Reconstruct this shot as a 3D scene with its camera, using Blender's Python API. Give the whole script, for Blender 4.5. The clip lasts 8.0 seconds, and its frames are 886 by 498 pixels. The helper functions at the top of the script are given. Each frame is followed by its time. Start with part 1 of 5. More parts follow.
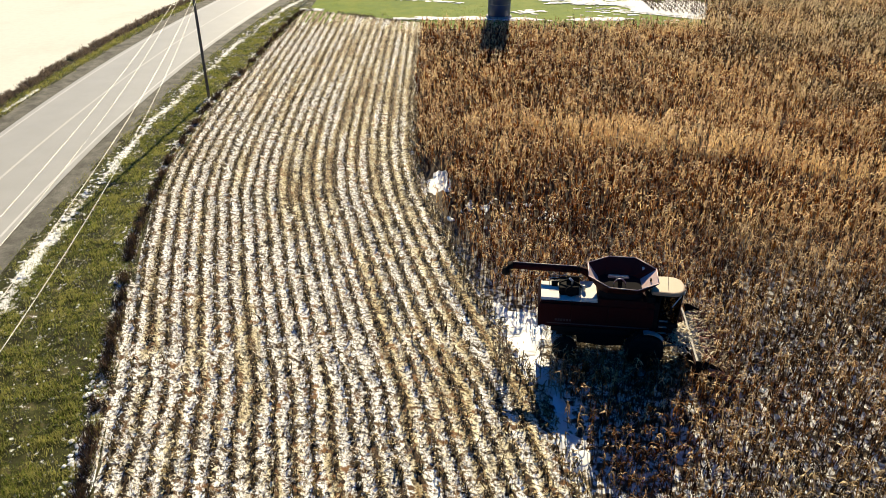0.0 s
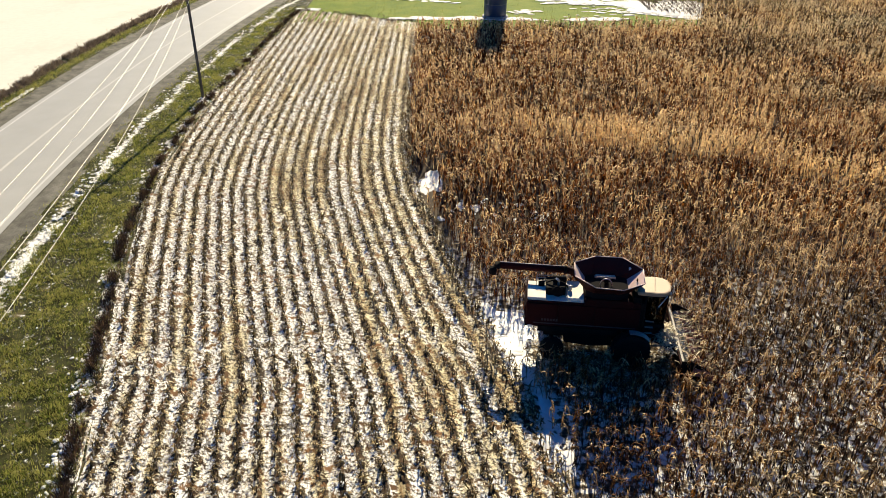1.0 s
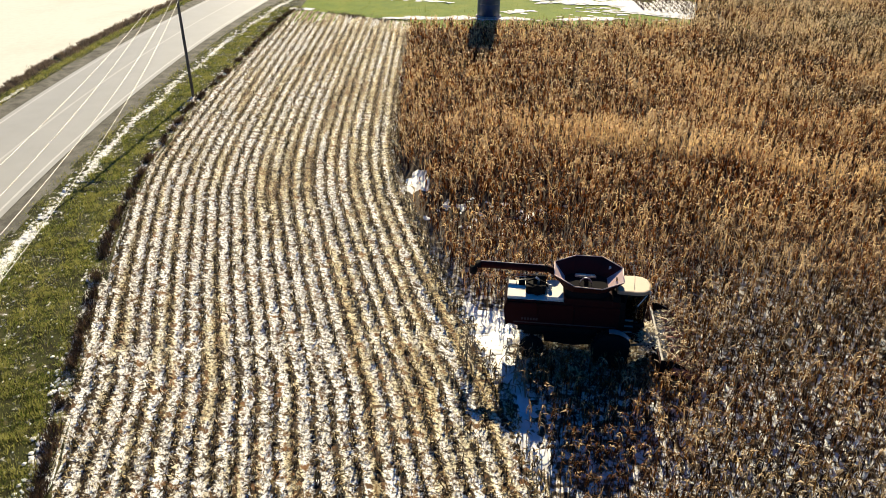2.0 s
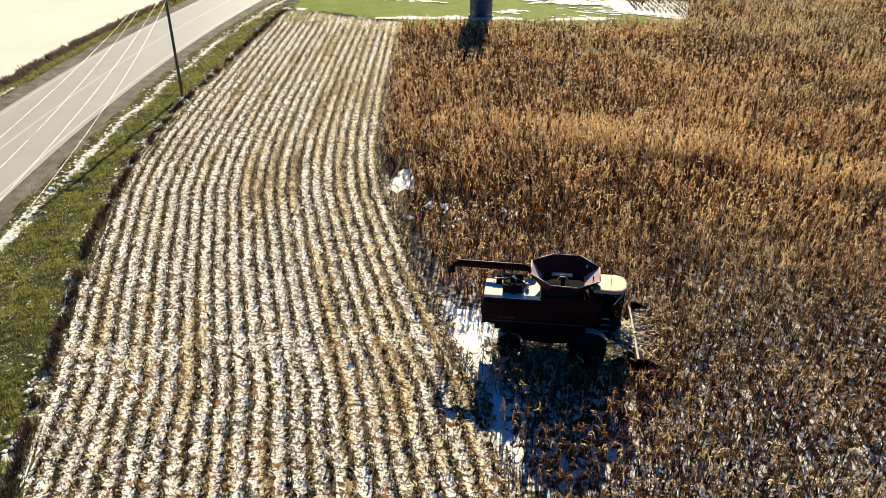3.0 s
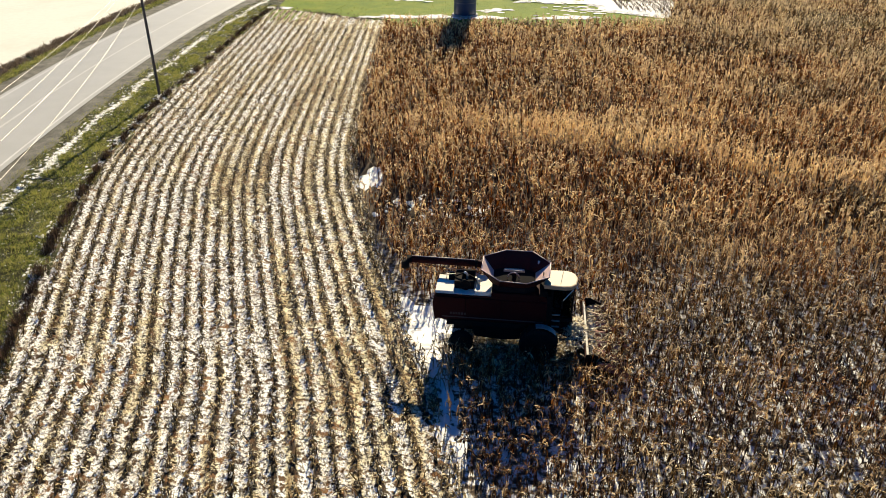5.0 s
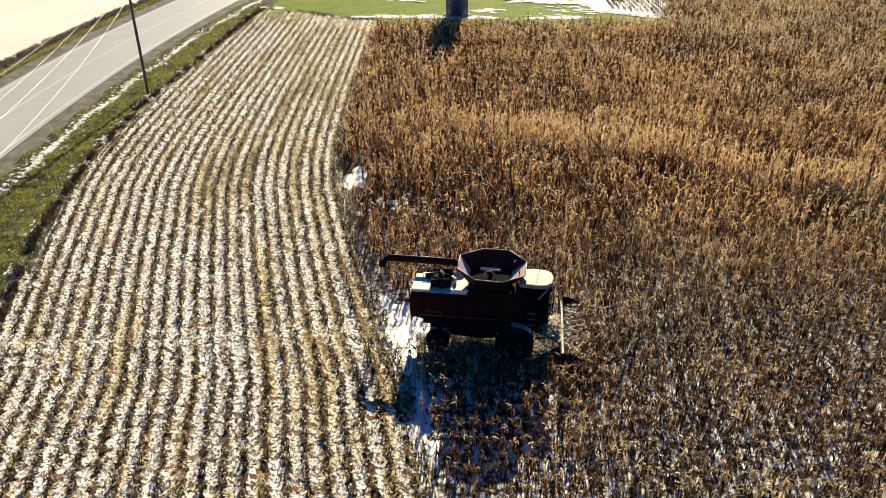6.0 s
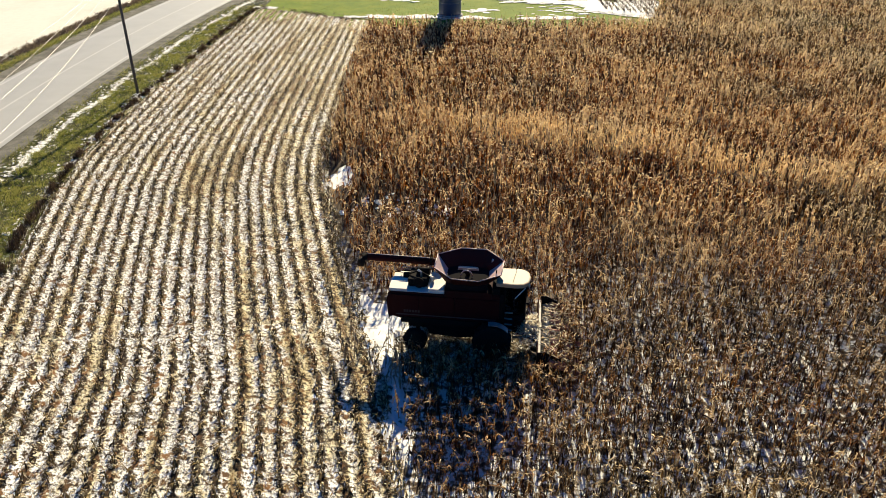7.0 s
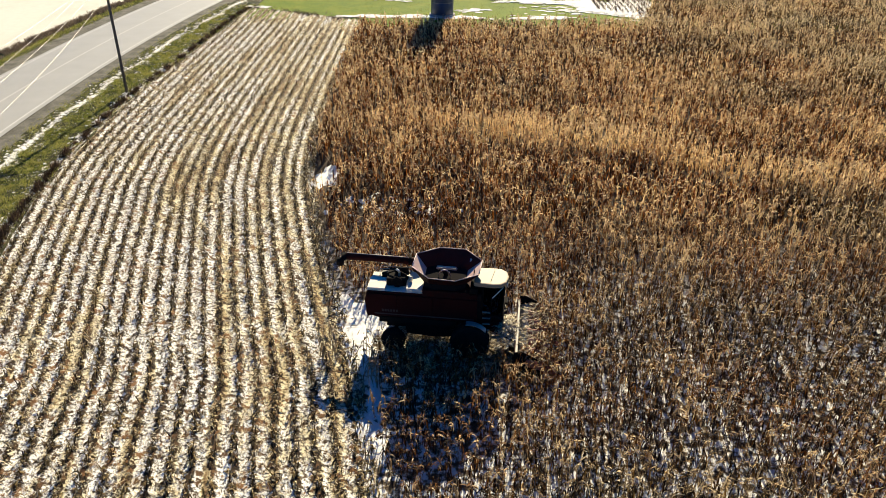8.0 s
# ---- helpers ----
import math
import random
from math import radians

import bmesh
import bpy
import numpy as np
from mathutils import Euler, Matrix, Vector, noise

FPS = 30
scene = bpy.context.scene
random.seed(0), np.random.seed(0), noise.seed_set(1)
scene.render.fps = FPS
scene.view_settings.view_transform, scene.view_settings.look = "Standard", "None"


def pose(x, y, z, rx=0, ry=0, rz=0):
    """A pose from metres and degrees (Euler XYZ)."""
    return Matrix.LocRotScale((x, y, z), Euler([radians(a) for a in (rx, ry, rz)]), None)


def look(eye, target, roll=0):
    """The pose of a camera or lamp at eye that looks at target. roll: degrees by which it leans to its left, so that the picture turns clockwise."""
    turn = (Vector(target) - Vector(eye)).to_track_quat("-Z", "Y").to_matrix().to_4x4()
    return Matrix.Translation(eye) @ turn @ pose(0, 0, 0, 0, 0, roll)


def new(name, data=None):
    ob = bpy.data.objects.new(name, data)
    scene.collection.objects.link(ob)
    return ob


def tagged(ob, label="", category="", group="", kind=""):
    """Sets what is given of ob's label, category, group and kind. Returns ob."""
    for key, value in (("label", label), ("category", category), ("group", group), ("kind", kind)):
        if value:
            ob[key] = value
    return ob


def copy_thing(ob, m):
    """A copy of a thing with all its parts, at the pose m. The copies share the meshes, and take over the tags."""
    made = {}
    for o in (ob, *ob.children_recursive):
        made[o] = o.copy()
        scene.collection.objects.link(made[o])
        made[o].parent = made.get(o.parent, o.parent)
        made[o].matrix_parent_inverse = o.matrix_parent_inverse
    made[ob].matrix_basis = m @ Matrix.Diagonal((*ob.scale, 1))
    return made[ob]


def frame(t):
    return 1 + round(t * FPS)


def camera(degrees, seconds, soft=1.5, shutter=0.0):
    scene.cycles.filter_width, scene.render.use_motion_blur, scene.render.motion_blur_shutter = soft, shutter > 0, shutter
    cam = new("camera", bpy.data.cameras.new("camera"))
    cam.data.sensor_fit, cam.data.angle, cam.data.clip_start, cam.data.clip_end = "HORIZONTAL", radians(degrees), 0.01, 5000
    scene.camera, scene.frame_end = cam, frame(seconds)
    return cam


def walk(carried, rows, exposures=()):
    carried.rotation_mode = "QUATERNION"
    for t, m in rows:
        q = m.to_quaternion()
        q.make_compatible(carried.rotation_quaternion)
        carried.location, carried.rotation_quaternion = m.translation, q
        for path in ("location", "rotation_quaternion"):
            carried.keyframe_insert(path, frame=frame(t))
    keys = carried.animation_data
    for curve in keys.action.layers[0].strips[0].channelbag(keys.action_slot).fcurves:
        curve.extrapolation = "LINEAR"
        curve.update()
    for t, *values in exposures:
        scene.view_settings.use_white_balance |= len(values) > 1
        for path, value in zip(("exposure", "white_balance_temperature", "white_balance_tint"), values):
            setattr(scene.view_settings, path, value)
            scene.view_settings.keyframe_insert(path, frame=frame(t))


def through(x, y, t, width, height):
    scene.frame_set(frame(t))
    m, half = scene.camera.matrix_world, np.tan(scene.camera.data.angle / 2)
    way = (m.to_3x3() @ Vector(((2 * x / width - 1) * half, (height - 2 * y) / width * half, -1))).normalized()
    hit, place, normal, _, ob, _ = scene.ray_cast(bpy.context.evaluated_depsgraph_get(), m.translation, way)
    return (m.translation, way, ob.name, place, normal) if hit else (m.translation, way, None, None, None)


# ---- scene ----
cam = camera(61.0, 8.0, soft=0.6)
PATH = [
    (0, (2.581, -3.557, 20.748), (2.571, -1.819, 19.758), 0.15),
    (0.5, (2.840, -3.549, 20.747), (2.828, -1.811, 19.758), 0.19),
    (1, (3.197, -3.548, 20.738), (3.185, -1.810, 19.748), 0.21),
    (1.5, (3.626, -3.555, 20.721), (3.613, -1.817, 19.731), 0.21),
    (3, (5.154, -3.611, 20.637), (5.137, -1.873, 19.649), 0.18),
    (3.5, (5.700, -3.638, 20.603), (5.681, -1.899, 19.615), 0.16),
    (4, (6.250, -3.667, 20.569), (6.230, -1.928, 19.581), 0.14),
    (4.5, (6.799, -3.696, 20.536), (6.778, -1.957, 19.548), 0.13),
    (6, (8.411, -3.781, 20.456), (8.387, -2.041, 19.469), 0.14),
    (6.5, (8.926, -3.803, 20.441), (8.901, -2.063, 19.455), 0.17),
    (7, (9.424, -3.821, 20.434), (9.398, -2.081, 19.448), 0.21),
    (7.5, (9.897, -3.833, 20.437), (9.872, -2.093, 19.451), 0.28),
    (8, (10.338, -3.838, 20.452), (10.314, -2.098, 19.465), 0.37),
]
walk(cam, [(t, look(eye, target, roll)) for t, eye, target, roll in PATH])

# ---- light ----
SUN_DIR = Vector((0.092, 1.0, 0.0)).normalized()      # where the sun stands, level
SUN_EL = radians(28)
world = bpy.data.worlds.new("world")
scene.world = world
world.use_nodes = True
wn = world.node_tree
sky = wn.nodes.new("ShaderNodeTexSky")
sky.sky_type = "NISHITA"
sky.sun_disc = False
sky.sun_elevation = SUN_EL
sky.sun_rotation = math.atan2(SUN_DIR.x, SUN_DIR.y)
sky.dust_density = 0.3
sky.ozone_density = 4.0
wn.nodes["Background"].inputs[1].default_value = 0.028
deep = wn.nodes.new("ShaderNodeMix")
deep.data_type, deep.blend_type = "RGBA", "MULTIPLY"
deep.inputs[0].default_value, deep.inputs[7].default_value = 1.0, (0.09, 0.78, 1.6, 1)    # a deep blue winter sky
wn.links.new(sky.outputs[0], deep.inputs[6])
wn.links.new(deep.outputs[2], wn.nodes["Background"].inputs[0])
sun = new("sun", bpy.data.lights.new("sun", "SUN"))
sun.data.energy, sun.data.angle, sun.data.color = 5.0, radians(0.5), (1.0, 0.86, 0.585)
to_sun = Vector((SUN_DIR.x * math.cos(SUN_EL), SUN_DIR.y * math.cos(SUN_EL), math.sin(SUN_EL)))
sun.matrix_world = look(to_sun * 200, (0, 0, 0))
scene.view_settings.exposure = 1.06

# ---- materials ----
def nodes_of(name):
    m = bpy.data.materials.new(name)
    m.use_nodes = True
    nt = m.node_tree
    return m, nt, nt.nodes["Principled BSDF"]


def noise_node(nt, scale, detail=4.0, rough=0.6, coord="Object", stretch=(1, 1, 1)):
    tc = nt.nodes.new("ShaderNodeTexCoord")
    mp = nt.nodes.new("ShaderNodeMapping")
    mp.inputs["Scale"].default_value = stretch
    n = nt.nodes.new("ShaderNodeTexNoise")
    n.inputs["Scale"].default_value, n.inputs["Detail"].default_value, n.inputs["Roughness"].default_value = scale, detail, rough
    nt.links.new(tc.outputs[coord], mp.inputs[0])
    nt.links.new(mp.outputs[0], n.inputs["Vector"])
    return n


def ramp_node(nt, src, stops):
    r = nt.nodes.new("ShaderNodeValToRGB")
    while len(r.color_ramp.elements) < len(stops):
        r.color_ramp.elements.new(0.5)
    for e, (p, c) in zip(r.color_ramp.elements, stops):
        e.position = p
        e.color = (*c, 1) if len(c) == 3 else c
    nt.links.new(src, r.inputs[0])
    return r


def mix_node(nt, fac, a, b, mode="MIX"):
    m = nt.nodes.new("ShaderNodeMix")
    m.data_type, m.blend_type = "RGBA", mode
    for sock, v in ((m.inputs[0], fac), (m.inputs[6], a), (m.inputs[7], b)):
        if isinstance(v, (int, float)):
            sock.default_value = v
        elif isinstance(v, tuple):
            sock.default_value = (*v, 1)
        else:
            nt.links.new(v, sock)
    return m.outputs[2]


def bump_node(nt, bsdf, src, strength, dist):
    b = nt.nodes.new("ShaderNodeBump")
    b.inputs["Strength"].default_value, b.inputs["Distance"].default_value = strength, dist
    nt.links.new(src, b.inputs["Height"])
    nt.links.new(b.outputs[0], bsdf.inputs["Normal"])


def worn(name, base, alt, rough=0.5, metal=0.0, fine=40.0, broad=3.0, amount=0.5, bump=0.1, dist=0.003, sheen=0.5):
    """A surface of one main colour with broad stains and fine grain."""
    m, nt, b = nodes_of(name)
    n1, n2 = noise_node(nt, broad), noise_node(nt, fine)
    r1 = ramp_node(nt, n1.outputs[0], [(0.35, (0, 0, 0)), (0.75, (amount,) * 3)])
    r2 = ramp_node(nt, n2.outputs[0], [(0.4, (0, 0, 0)), (0.7, (amount * 0.6,) * 3)])
    c = mix_node(nt, r1.outputs[0], base, alt)
    c = mix_node(nt, r2.outputs[0], c, alt)
    nt.links.new(c, b.inputs["Base Color"])
    b.inputs["Roughness"].default_value, b.inputs["Metallic"].default_value = rough, metal
    b.inputs["Specular IOR Level"].default_value = sheen
    if bump:
        bump_node(nt, b, n2.outputs[0], bump, dist)
    return m


def leaf_mat(name, dark, mid, light, through=0.35, grey=None, gloss=0.6, spread=0.62, stops=(0.12, 0.6, 1.05)):
    """Dry leaves: a tint attribute from plant to plant, a random one from leaf to leaf, and light that shines through."""
    m, nt, b = nodes_of(name)
    at = nt.nodes.new("ShaderNodeAttribute")
    at.attribute_name = "tint"
    geo = nt.nodes.new("ShaderNodeNewGeometry")
    add = nt.nodes.new("ShaderNodeMath")
    add.operation = "MULTIPLY_ADD"
    nt.links.new(geo.outputs["Random Per Island"], add.inputs[0])
    add.inputs[1].default_value = spread
    nt.links.new(at.outputs["Fac"], add.inputs[2])
    r = ramp_node(nt, add.outputs[0], list(zip(stops, (dark, mid, light))))
    hue = r.outputs[0]
    if grey:                                                            # a greyer strain in broad patches
        g = ramp_node(nt, add.outputs[0], list(zip(stops, grey)))
        at2 = nt.nodes.new("ShaderNodeAttribute")
        at2.attribute_name = "bleach"
        hue = mix_node(nt, at2.outputs["Fac"], hue, g.outputs[0])
    n = noise_node(nt, 14.0)
    r2 = ramp_node(nt, n.outputs[0], [(0.3, (0.65, 0.62, 0.6)), (0.7, (1.15, 1.15, 1.15))])
    c = mix_node(nt, 1.0, hue, r2.outputs[0], "MULTIPLY")
    nt.links.new(c, b.inputs["Base Color"])
    b.inputs["Roughness"].default_value = gloss
    b.inputs["Specular IOR Level"].default_value = 0.3
    tr = nt.nodes.new("ShaderNodeBsdfTranslucent")
    nt.links.new(c, tr.inputs[0])
    mx = nt.nodes.new("ShaderNodeMixShader")
    mx.inputs[0].default_value = through
    nt.links.new(b.outputs[0], mx.inputs[1])
    nt.links.new(tr.outputs[0], mx.inputs[2])
    nt.links.new(mx.outputs[0], nt.nodes["Material Output"].inputs[0])
    return m


def ground_mat(name, stops, scale, stretch=(1, 1, 1), coord="Object", fine=9.0, grain=(0.55, 1.2), bump=0.5, dist=0.03, rough=0.85, speck=None):
    """Ground: broad patches from a ramp, fine grain over them, and real relief in the shading."""
    m, nt, b = nodes_of(name)
    n1 = noise_node(nt, scale, 6.0, 0.65, coord, stretch)
    n2 = noise_node(nt, fine, 5.0, 0.7, coord)
    c = ramp_node(nt, n1.outputs[0], stops).outputs[0]
    g = ramp_node(nt, n2.outputs[0], [(0.3, (grain[0],) * 3), (0.7, (grain[1],) * 3)])
    c = mix_node(nt, 1.0, c, g.outputs[0], "MULTIPLY")
    if speck:
        n3 = noise_node(nt, speck[0], 3.0, 0.6, coord)
        k = ramp_node(nt, n3.outputs[0], [(speck[1], (0, 0, 0)), (speck[1] + 0.05, (1, 1, 1))])
        c = mix_node(nt, k.outputs[0], c, speck[2])
    nt.links.new(c, b.inputs["Base Color"])
    b.inputs["Roughness"].default_value = rough
    b.inputs["Specular IOR Level"].default_value = 0.08
    bump_node(nt, b, n2.outputs[0], bump, dist)
    return m


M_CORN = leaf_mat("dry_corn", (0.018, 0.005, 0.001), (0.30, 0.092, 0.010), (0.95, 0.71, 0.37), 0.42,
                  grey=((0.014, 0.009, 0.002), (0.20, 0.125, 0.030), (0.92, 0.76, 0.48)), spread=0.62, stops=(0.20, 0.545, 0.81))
M_STALK = leaf_mat("corn_stubble", (0.022, 0.014, 0.003), (0.31, 0.21, 0.065), (0.80, 0.68, 0.44), 0.18)
M_STRAY = worn("dry_corn_plant", (0.24, 0.15, 0.07), (0.42, 0.32, 0.19), 0.7, 0, 30, 4, 0.8, 0.1)
M_LITTER = leaf_mat("corn_litter", (0.05, 0.026, 0.010), (0.38, 0.28, 0.14), (0.80, 0.72, 0.53), 0.2, spread=0.8)
M_GRASS = leaf_mat("verge_grass", (0.016, 0.026, 0.003), (0.15, 0.215, 0.018), (0.46, 0.44, 0.13), 0.45, spread=0.95)
M_LAWNGRASS = leaf_mat("lawn_grass", (0.05, 0.11, 0.004), (0.11, 0.165, 0.006), (0.20, 0.22, 0.015), 0.35, gloss=0.95)
M_DRY = leaf_mat("dry_roadside_grass", (0.045, 0.034, 0.026), (0.14, 0.108, 0.082), (0.30, 0.235, 0.17), 0.3)
M_WEED = leaf_mat("dark_field_edge_weeds", (0.012, 0.008, 0.006), (0.06, 0.038, 0.022), (0.26, 0.16, 0.09), 0.25)
SNOW = (0.83, 0.82, 0.79)
def stubble_mat():
    """Straw and snow between the rows, bare dark soil and painted stubble shade along them, broken up by noise."""
    m, nt, b = nodes_of("stubble_soil")
    n1 = noise_node(nt, 1.5, 6.0, 0.68, "UV", (1.0, 0.55, 1))
    n2 = noise_node(nt, 6.5, 5.0, 0.74, "UV")
    n3 = noise_node(nt, 3.0, 5.0, 0.68, "UV", (1.0, 0.75, 1))
    uv = nt.nodes.new("ShaderNodeTexCoord")
    sep = nt.nodes.new("ShaderNodeSeparateXYZ")
    nt.links.new(uv.outputs["UV"], sep.inputs[0])
    ph = nt.nodes.new("ShaderNodeMath")
    ph.operation = "MULTIPLY"
    ph.inputs[1].default_value = 2 * math.pi / 0.762
    nt.links.new(sep.outputs[0], ph.inputs[0])
    cs = nt.nodes.new("ShaderNodeMath")
    cs.operation = "COSINE"
    nt.links.new(ph.outputs[0], cs.inputs[0])                         # -1 along a row, 1 between two
    ad = nt.nodes.new("ShaderNodeMath")
    ad.operation = "MULTIPLY_ADD"
    ad.inputs[1].default_value = 0.125
    nt.links.new(cs.outputs[0], ad.inputs[0])
    cov = nt.nodes.new("ShaderNodeAttribute")                           # where trodden straw hides the rows
    cov.attribute_name = "cover"
    lift = nt.nodes.new("ShaderNodeMath")
    lift.operation = "MULTIPLY_ADD"
    lift.inputs[1].default_value = 0.10
    nt.links.new(cov.outputs["Fac"], lift.inputs[0])
    nt.links.new(n3.outputs[0], lift.inputs[2])
    nt.links.new(lift.outputs[0], ad.inputs[2])
    row = ramp_node(nt, ad.outputs[0], [(0.405, (1, 1, 1)), (0.475, (0, 0, 0))])
    n4 = noise_node(nt, 1.0, 2.0, 0.5, "UV", (1.3, 0.06, 1))           # some rows hold more snow than others
    n5 = noise_node(nt, 0.21, 3.0, 0.6, "UV", (1.0, 0.7, 1))             # whiter and browner stretches of the field
    wide = nt.nodes.new("ShaderNodeMath")
    wide.operation = "MULTIPLY_ADD"
    wide.inputs[1].default_value = 0.22
    nt.links.new(n5.outputs[0], wide.inputs[0])
    streak = nt.nodes.new("ShaderNodeMath")
    streak.operation = "MULTIPLY_ADD"
    streak.inputs[1].default_value = 0.4
    nt.links.new(n4.outputs[0], streak.inputs[0])
    nt.links.new(mix_node(nt, 0.45, n1.outputs[0], n4.outputs[0]), streak.inputs[2])
    nt.links.new(streak.outputs[0], wide.inputs[2])
    shift = nt.nodes.new("ShaderNodeMath")
    side = nt.nodes.new("ShaderNodeMapRange")                           # more snow was left towards the road
    side.inputs[1].default_value, side.inputs[2].default_value, side.inputs[3].default_value, side.inputs[4].default_value = 3.0, 12.0, -0.286, -0.210
    nt.links.new(sep.outputs[0], side.inputs[0])
    nt.links.new(side.outputs[0], shift.inputs[1])
    nt.links.new(wide.outputs[0], shift.inputs[0])
    both = shift.outputs[0]
    thin = nt.nodes.new("ShaderNodeMapRange")                           # less snow on the higher end
    thin.inputs[1].default_value, thin.inputs[2].default_value, thin.inputs[3].default_value, thin.inputs[4].default_value = 32.0, 62.0, 0.0, -0.062
    nt.links.new(sep.outputs[1], thin.inputs[0])
    mid = nt.nodes.new("ShaderNodeMath")                                # snow lies midway between the rows, husks beside them
    mid.operation = "MULTIPLY_ADD"
    mid.inputs[1].default_value = 0.035
    nt.links.new(cs.outputs[0], mid.inputs[0])
    nt.links.new(both, mid.inputs[2])
    both = mid.outputs[0]
    less = nt.nodes.new("ShaderNodeMath")
    nt.links.new(both, less.inputs[0])
    nt.links.new(thin.outputs[0], less.inputs[1])
    both = less.outputs[0]
    c = ramp_node(nt, both, [(0.37, (0.24, 0.155, 0.07)), (0.43, (0.50, 0.41, 0.23)), (0.475, (0.66, 0.585, 0.39)), (0.525, (0.75, 0.69, 0.52)), (0.56, SNOW)]).outputs[0]
    # row colour: soil, darkened further for the shadows of the stubble
    c = mix_node(nt, row.outputs[0], c, (0.040, 0.021, 0.008))
    # dark specks for bare soil and the litter's small shadows
    g = ramp_node(nt, n2.outputs[0], [(0.43, (0.06, 0.045, 0.03)), (0.52, (1.12, 1.12, 1.12))])
    c = mix_node(nt, 1.0, c, g.outputs[0], "MULTIPLY")
    n6 = noise_node(nt, 2.7, 4.0, 0.62, "UV", (1.0, 0.8, 1))            # clods and trampled clumps
    k = ramp_node(nt, n6.outputs[0], [(0.40, (1, 1, 1)), (0.47, (0, 0, 0))])
    n7 = noise_node(nt, 0.33, 3.0, 0.55, "UV")                          # rusty husks in some stretches, earth in others
    earth = ramp_node(nt, n7.outputs[0], [(0.44, (0.20, 0.10, 0.04)), (0.58, (0.04, 0.024, 0.012))])
    c = mix_node(nt, k.outputs[0], c, earth.outputs[0])
    nt.links.new(c, b.inputs["Base Color"])
    b.inputs["Roughness"].default_value = 0.85
    b.inputs["Specular IOR Level"].default_value = 0.2
    bump_node(nt, b, n2.outputs[0], 0.8, 0.05)
    return m


M_STUBBLE = stubble_mat()
M_CORNSOIL = ground_mat("snow_between_corn", [(0.40, (0.06, 0.042, 0.03)), (0.46, (0.15, 0.11, 0.07)), (0.50, (0.36, 0.30, 0.22)), (0.535, SNOW)],
                        2.6, (1, 1, 1), "Object", 6.0, (0.8, 1.05), 0.35, 0.03)
def darker_beyond(mat, y0, y1, colour):
    """Fades the snow into dark soil from y0 to y1, which also deepens the shade between plants."""
    nt = mat.node_tree
    b = nt.nodes["Principled BSDF"]
    src = b.inputs["Base Color"].links[0].from_socket
    tc, sep, mr = nt.nodes.new("ShaderNodeTexCoord"), nt.nodes.new("ShaderNodeSeparateXYZ"), nt.nodes.new("ShaderNodeMapRange")
    nt.links.new(tc.outputs["Object"], sep.inputs[0])
    nt.links.new(sep.outputs[1], mr.inputs[0])
    mr.inputs[1].default_value, mr.inputs[2].default_value = y0, y1
    nt.links.new(mix_node(nt, mr.outputs[0], src, colour), b.inputs["Base Color"])


# dark ground keeps the gaps in the far corn looking shaded
darker_beyond(M_CORNSOIL, 23, 36, (0.06, 0.043, 0.03))
M_SNOW = ground_mat("snow", [(0.25, (0.72, 0.71, 0.69)), (0.45, SNOW)], 0.6, (1, 1, 1), "Object", 5.0, (0.93, 1.03), 0.3, 0.03, 0.7)
M_OLDSNOW = ground_mat("old_field_snow", [(0.25, (0.62, 0.60, 0.52)), (0.5, (0.70, 0.68, 0.60))], 0.1, (1, 1, 1), "Object", 1.5, (0.94, 1.03), 0.3, 0.03, 0.8)
M_SWATH = ground_mat("icy_snow", [(0.30, (0.45, 0.40, 0.32)), (0.37, SNOW)], 0.8, (0.5, 1.3, 1), "Object", 5.0, (0.9, 1.03), 0.3, 0.03, 0.35)
M_VERGE = ground_mat("verge_soil", [(0.36, (0.022, 0.020, 0.009)), (0.55, (0.055, 0.06, 0.018)), (0.68, (0.17, 0.14, 0.07))], 1.2, (1, 1, 1), "Object", 8.0, (0.5, 1.2), 0.7, 0.03,
                     speck=(2.2, 0.66, SNOW))
def snow_in_hollows(mat):
    """Broken old snow where the mesh says that it gathers."""
    nt = mat.node_tree
    b = nt.nodes["Principled BSDF"]
    src = b.inputs["Base Color"].links[0].from_socket
    at = nt.nodes.new("ShaderNodeAttribute")
    at.attribute_name = "snow"
    n = noise_node(nt, 2.6, 6.0, 0.75)
    m = nt.nodes.new("ShaderNodeMath")
    m.operation = "MULTIPLY_ADD"
    m.inputs[1].default_value = 0.20
    nt.links.new(at.outputs["Fac"], m.inputs[0])
    nt.links.new(n.outputs[0], m.inputs[2])
    k = ramp_node(nt, m.outputs[0], [(0.585, (0, 0, 0)), (0.66, (1, 1, 1))])
    nt.links.new(mix_node(nt, k.outputs[0], src, SNOW), b.inputs["Base Color"])


snow_in_hollows(M_VERGE)
M_LAWN = ground_mat("lawn", [(0.35, (0.10, 0.165, 0.004)), (0.55, (0.14, 0.20, 0.005)), (0.7, (0.19, 0.22, 0.012))], 0.35, (1, 1, 1), "Object", 6.0, (0.75, 1.1), 0.5, 0.02)
M_FIELD = ground_mat("far_field", [(0.40, (0.18, 0.13, 0.08)), (0.52, (0.40, 0.33, 0.24)), (0.60, SNOW)], 0.05, (1, 1, 1), "Object", 1.5, (0.7, 1.1), 0.4, 0.05)
M_ROAD = worn("asphalt", (0.37, 0.362, 0.325), (0.43, 0.42, 0.38), 0.48, 0, 60, 0.4, 0.8, 0.25, 0.004)
M_GRAVEL = ground_mat("gravel_shoulder", [(0.35, (0.10, 0.096, 0.082)), (0.65, (0.22, 0.21, 0.18))], 0.8, (1, 1, 1), "Object", 25.0, (0.5, 1.3), 0.6, 0.015)
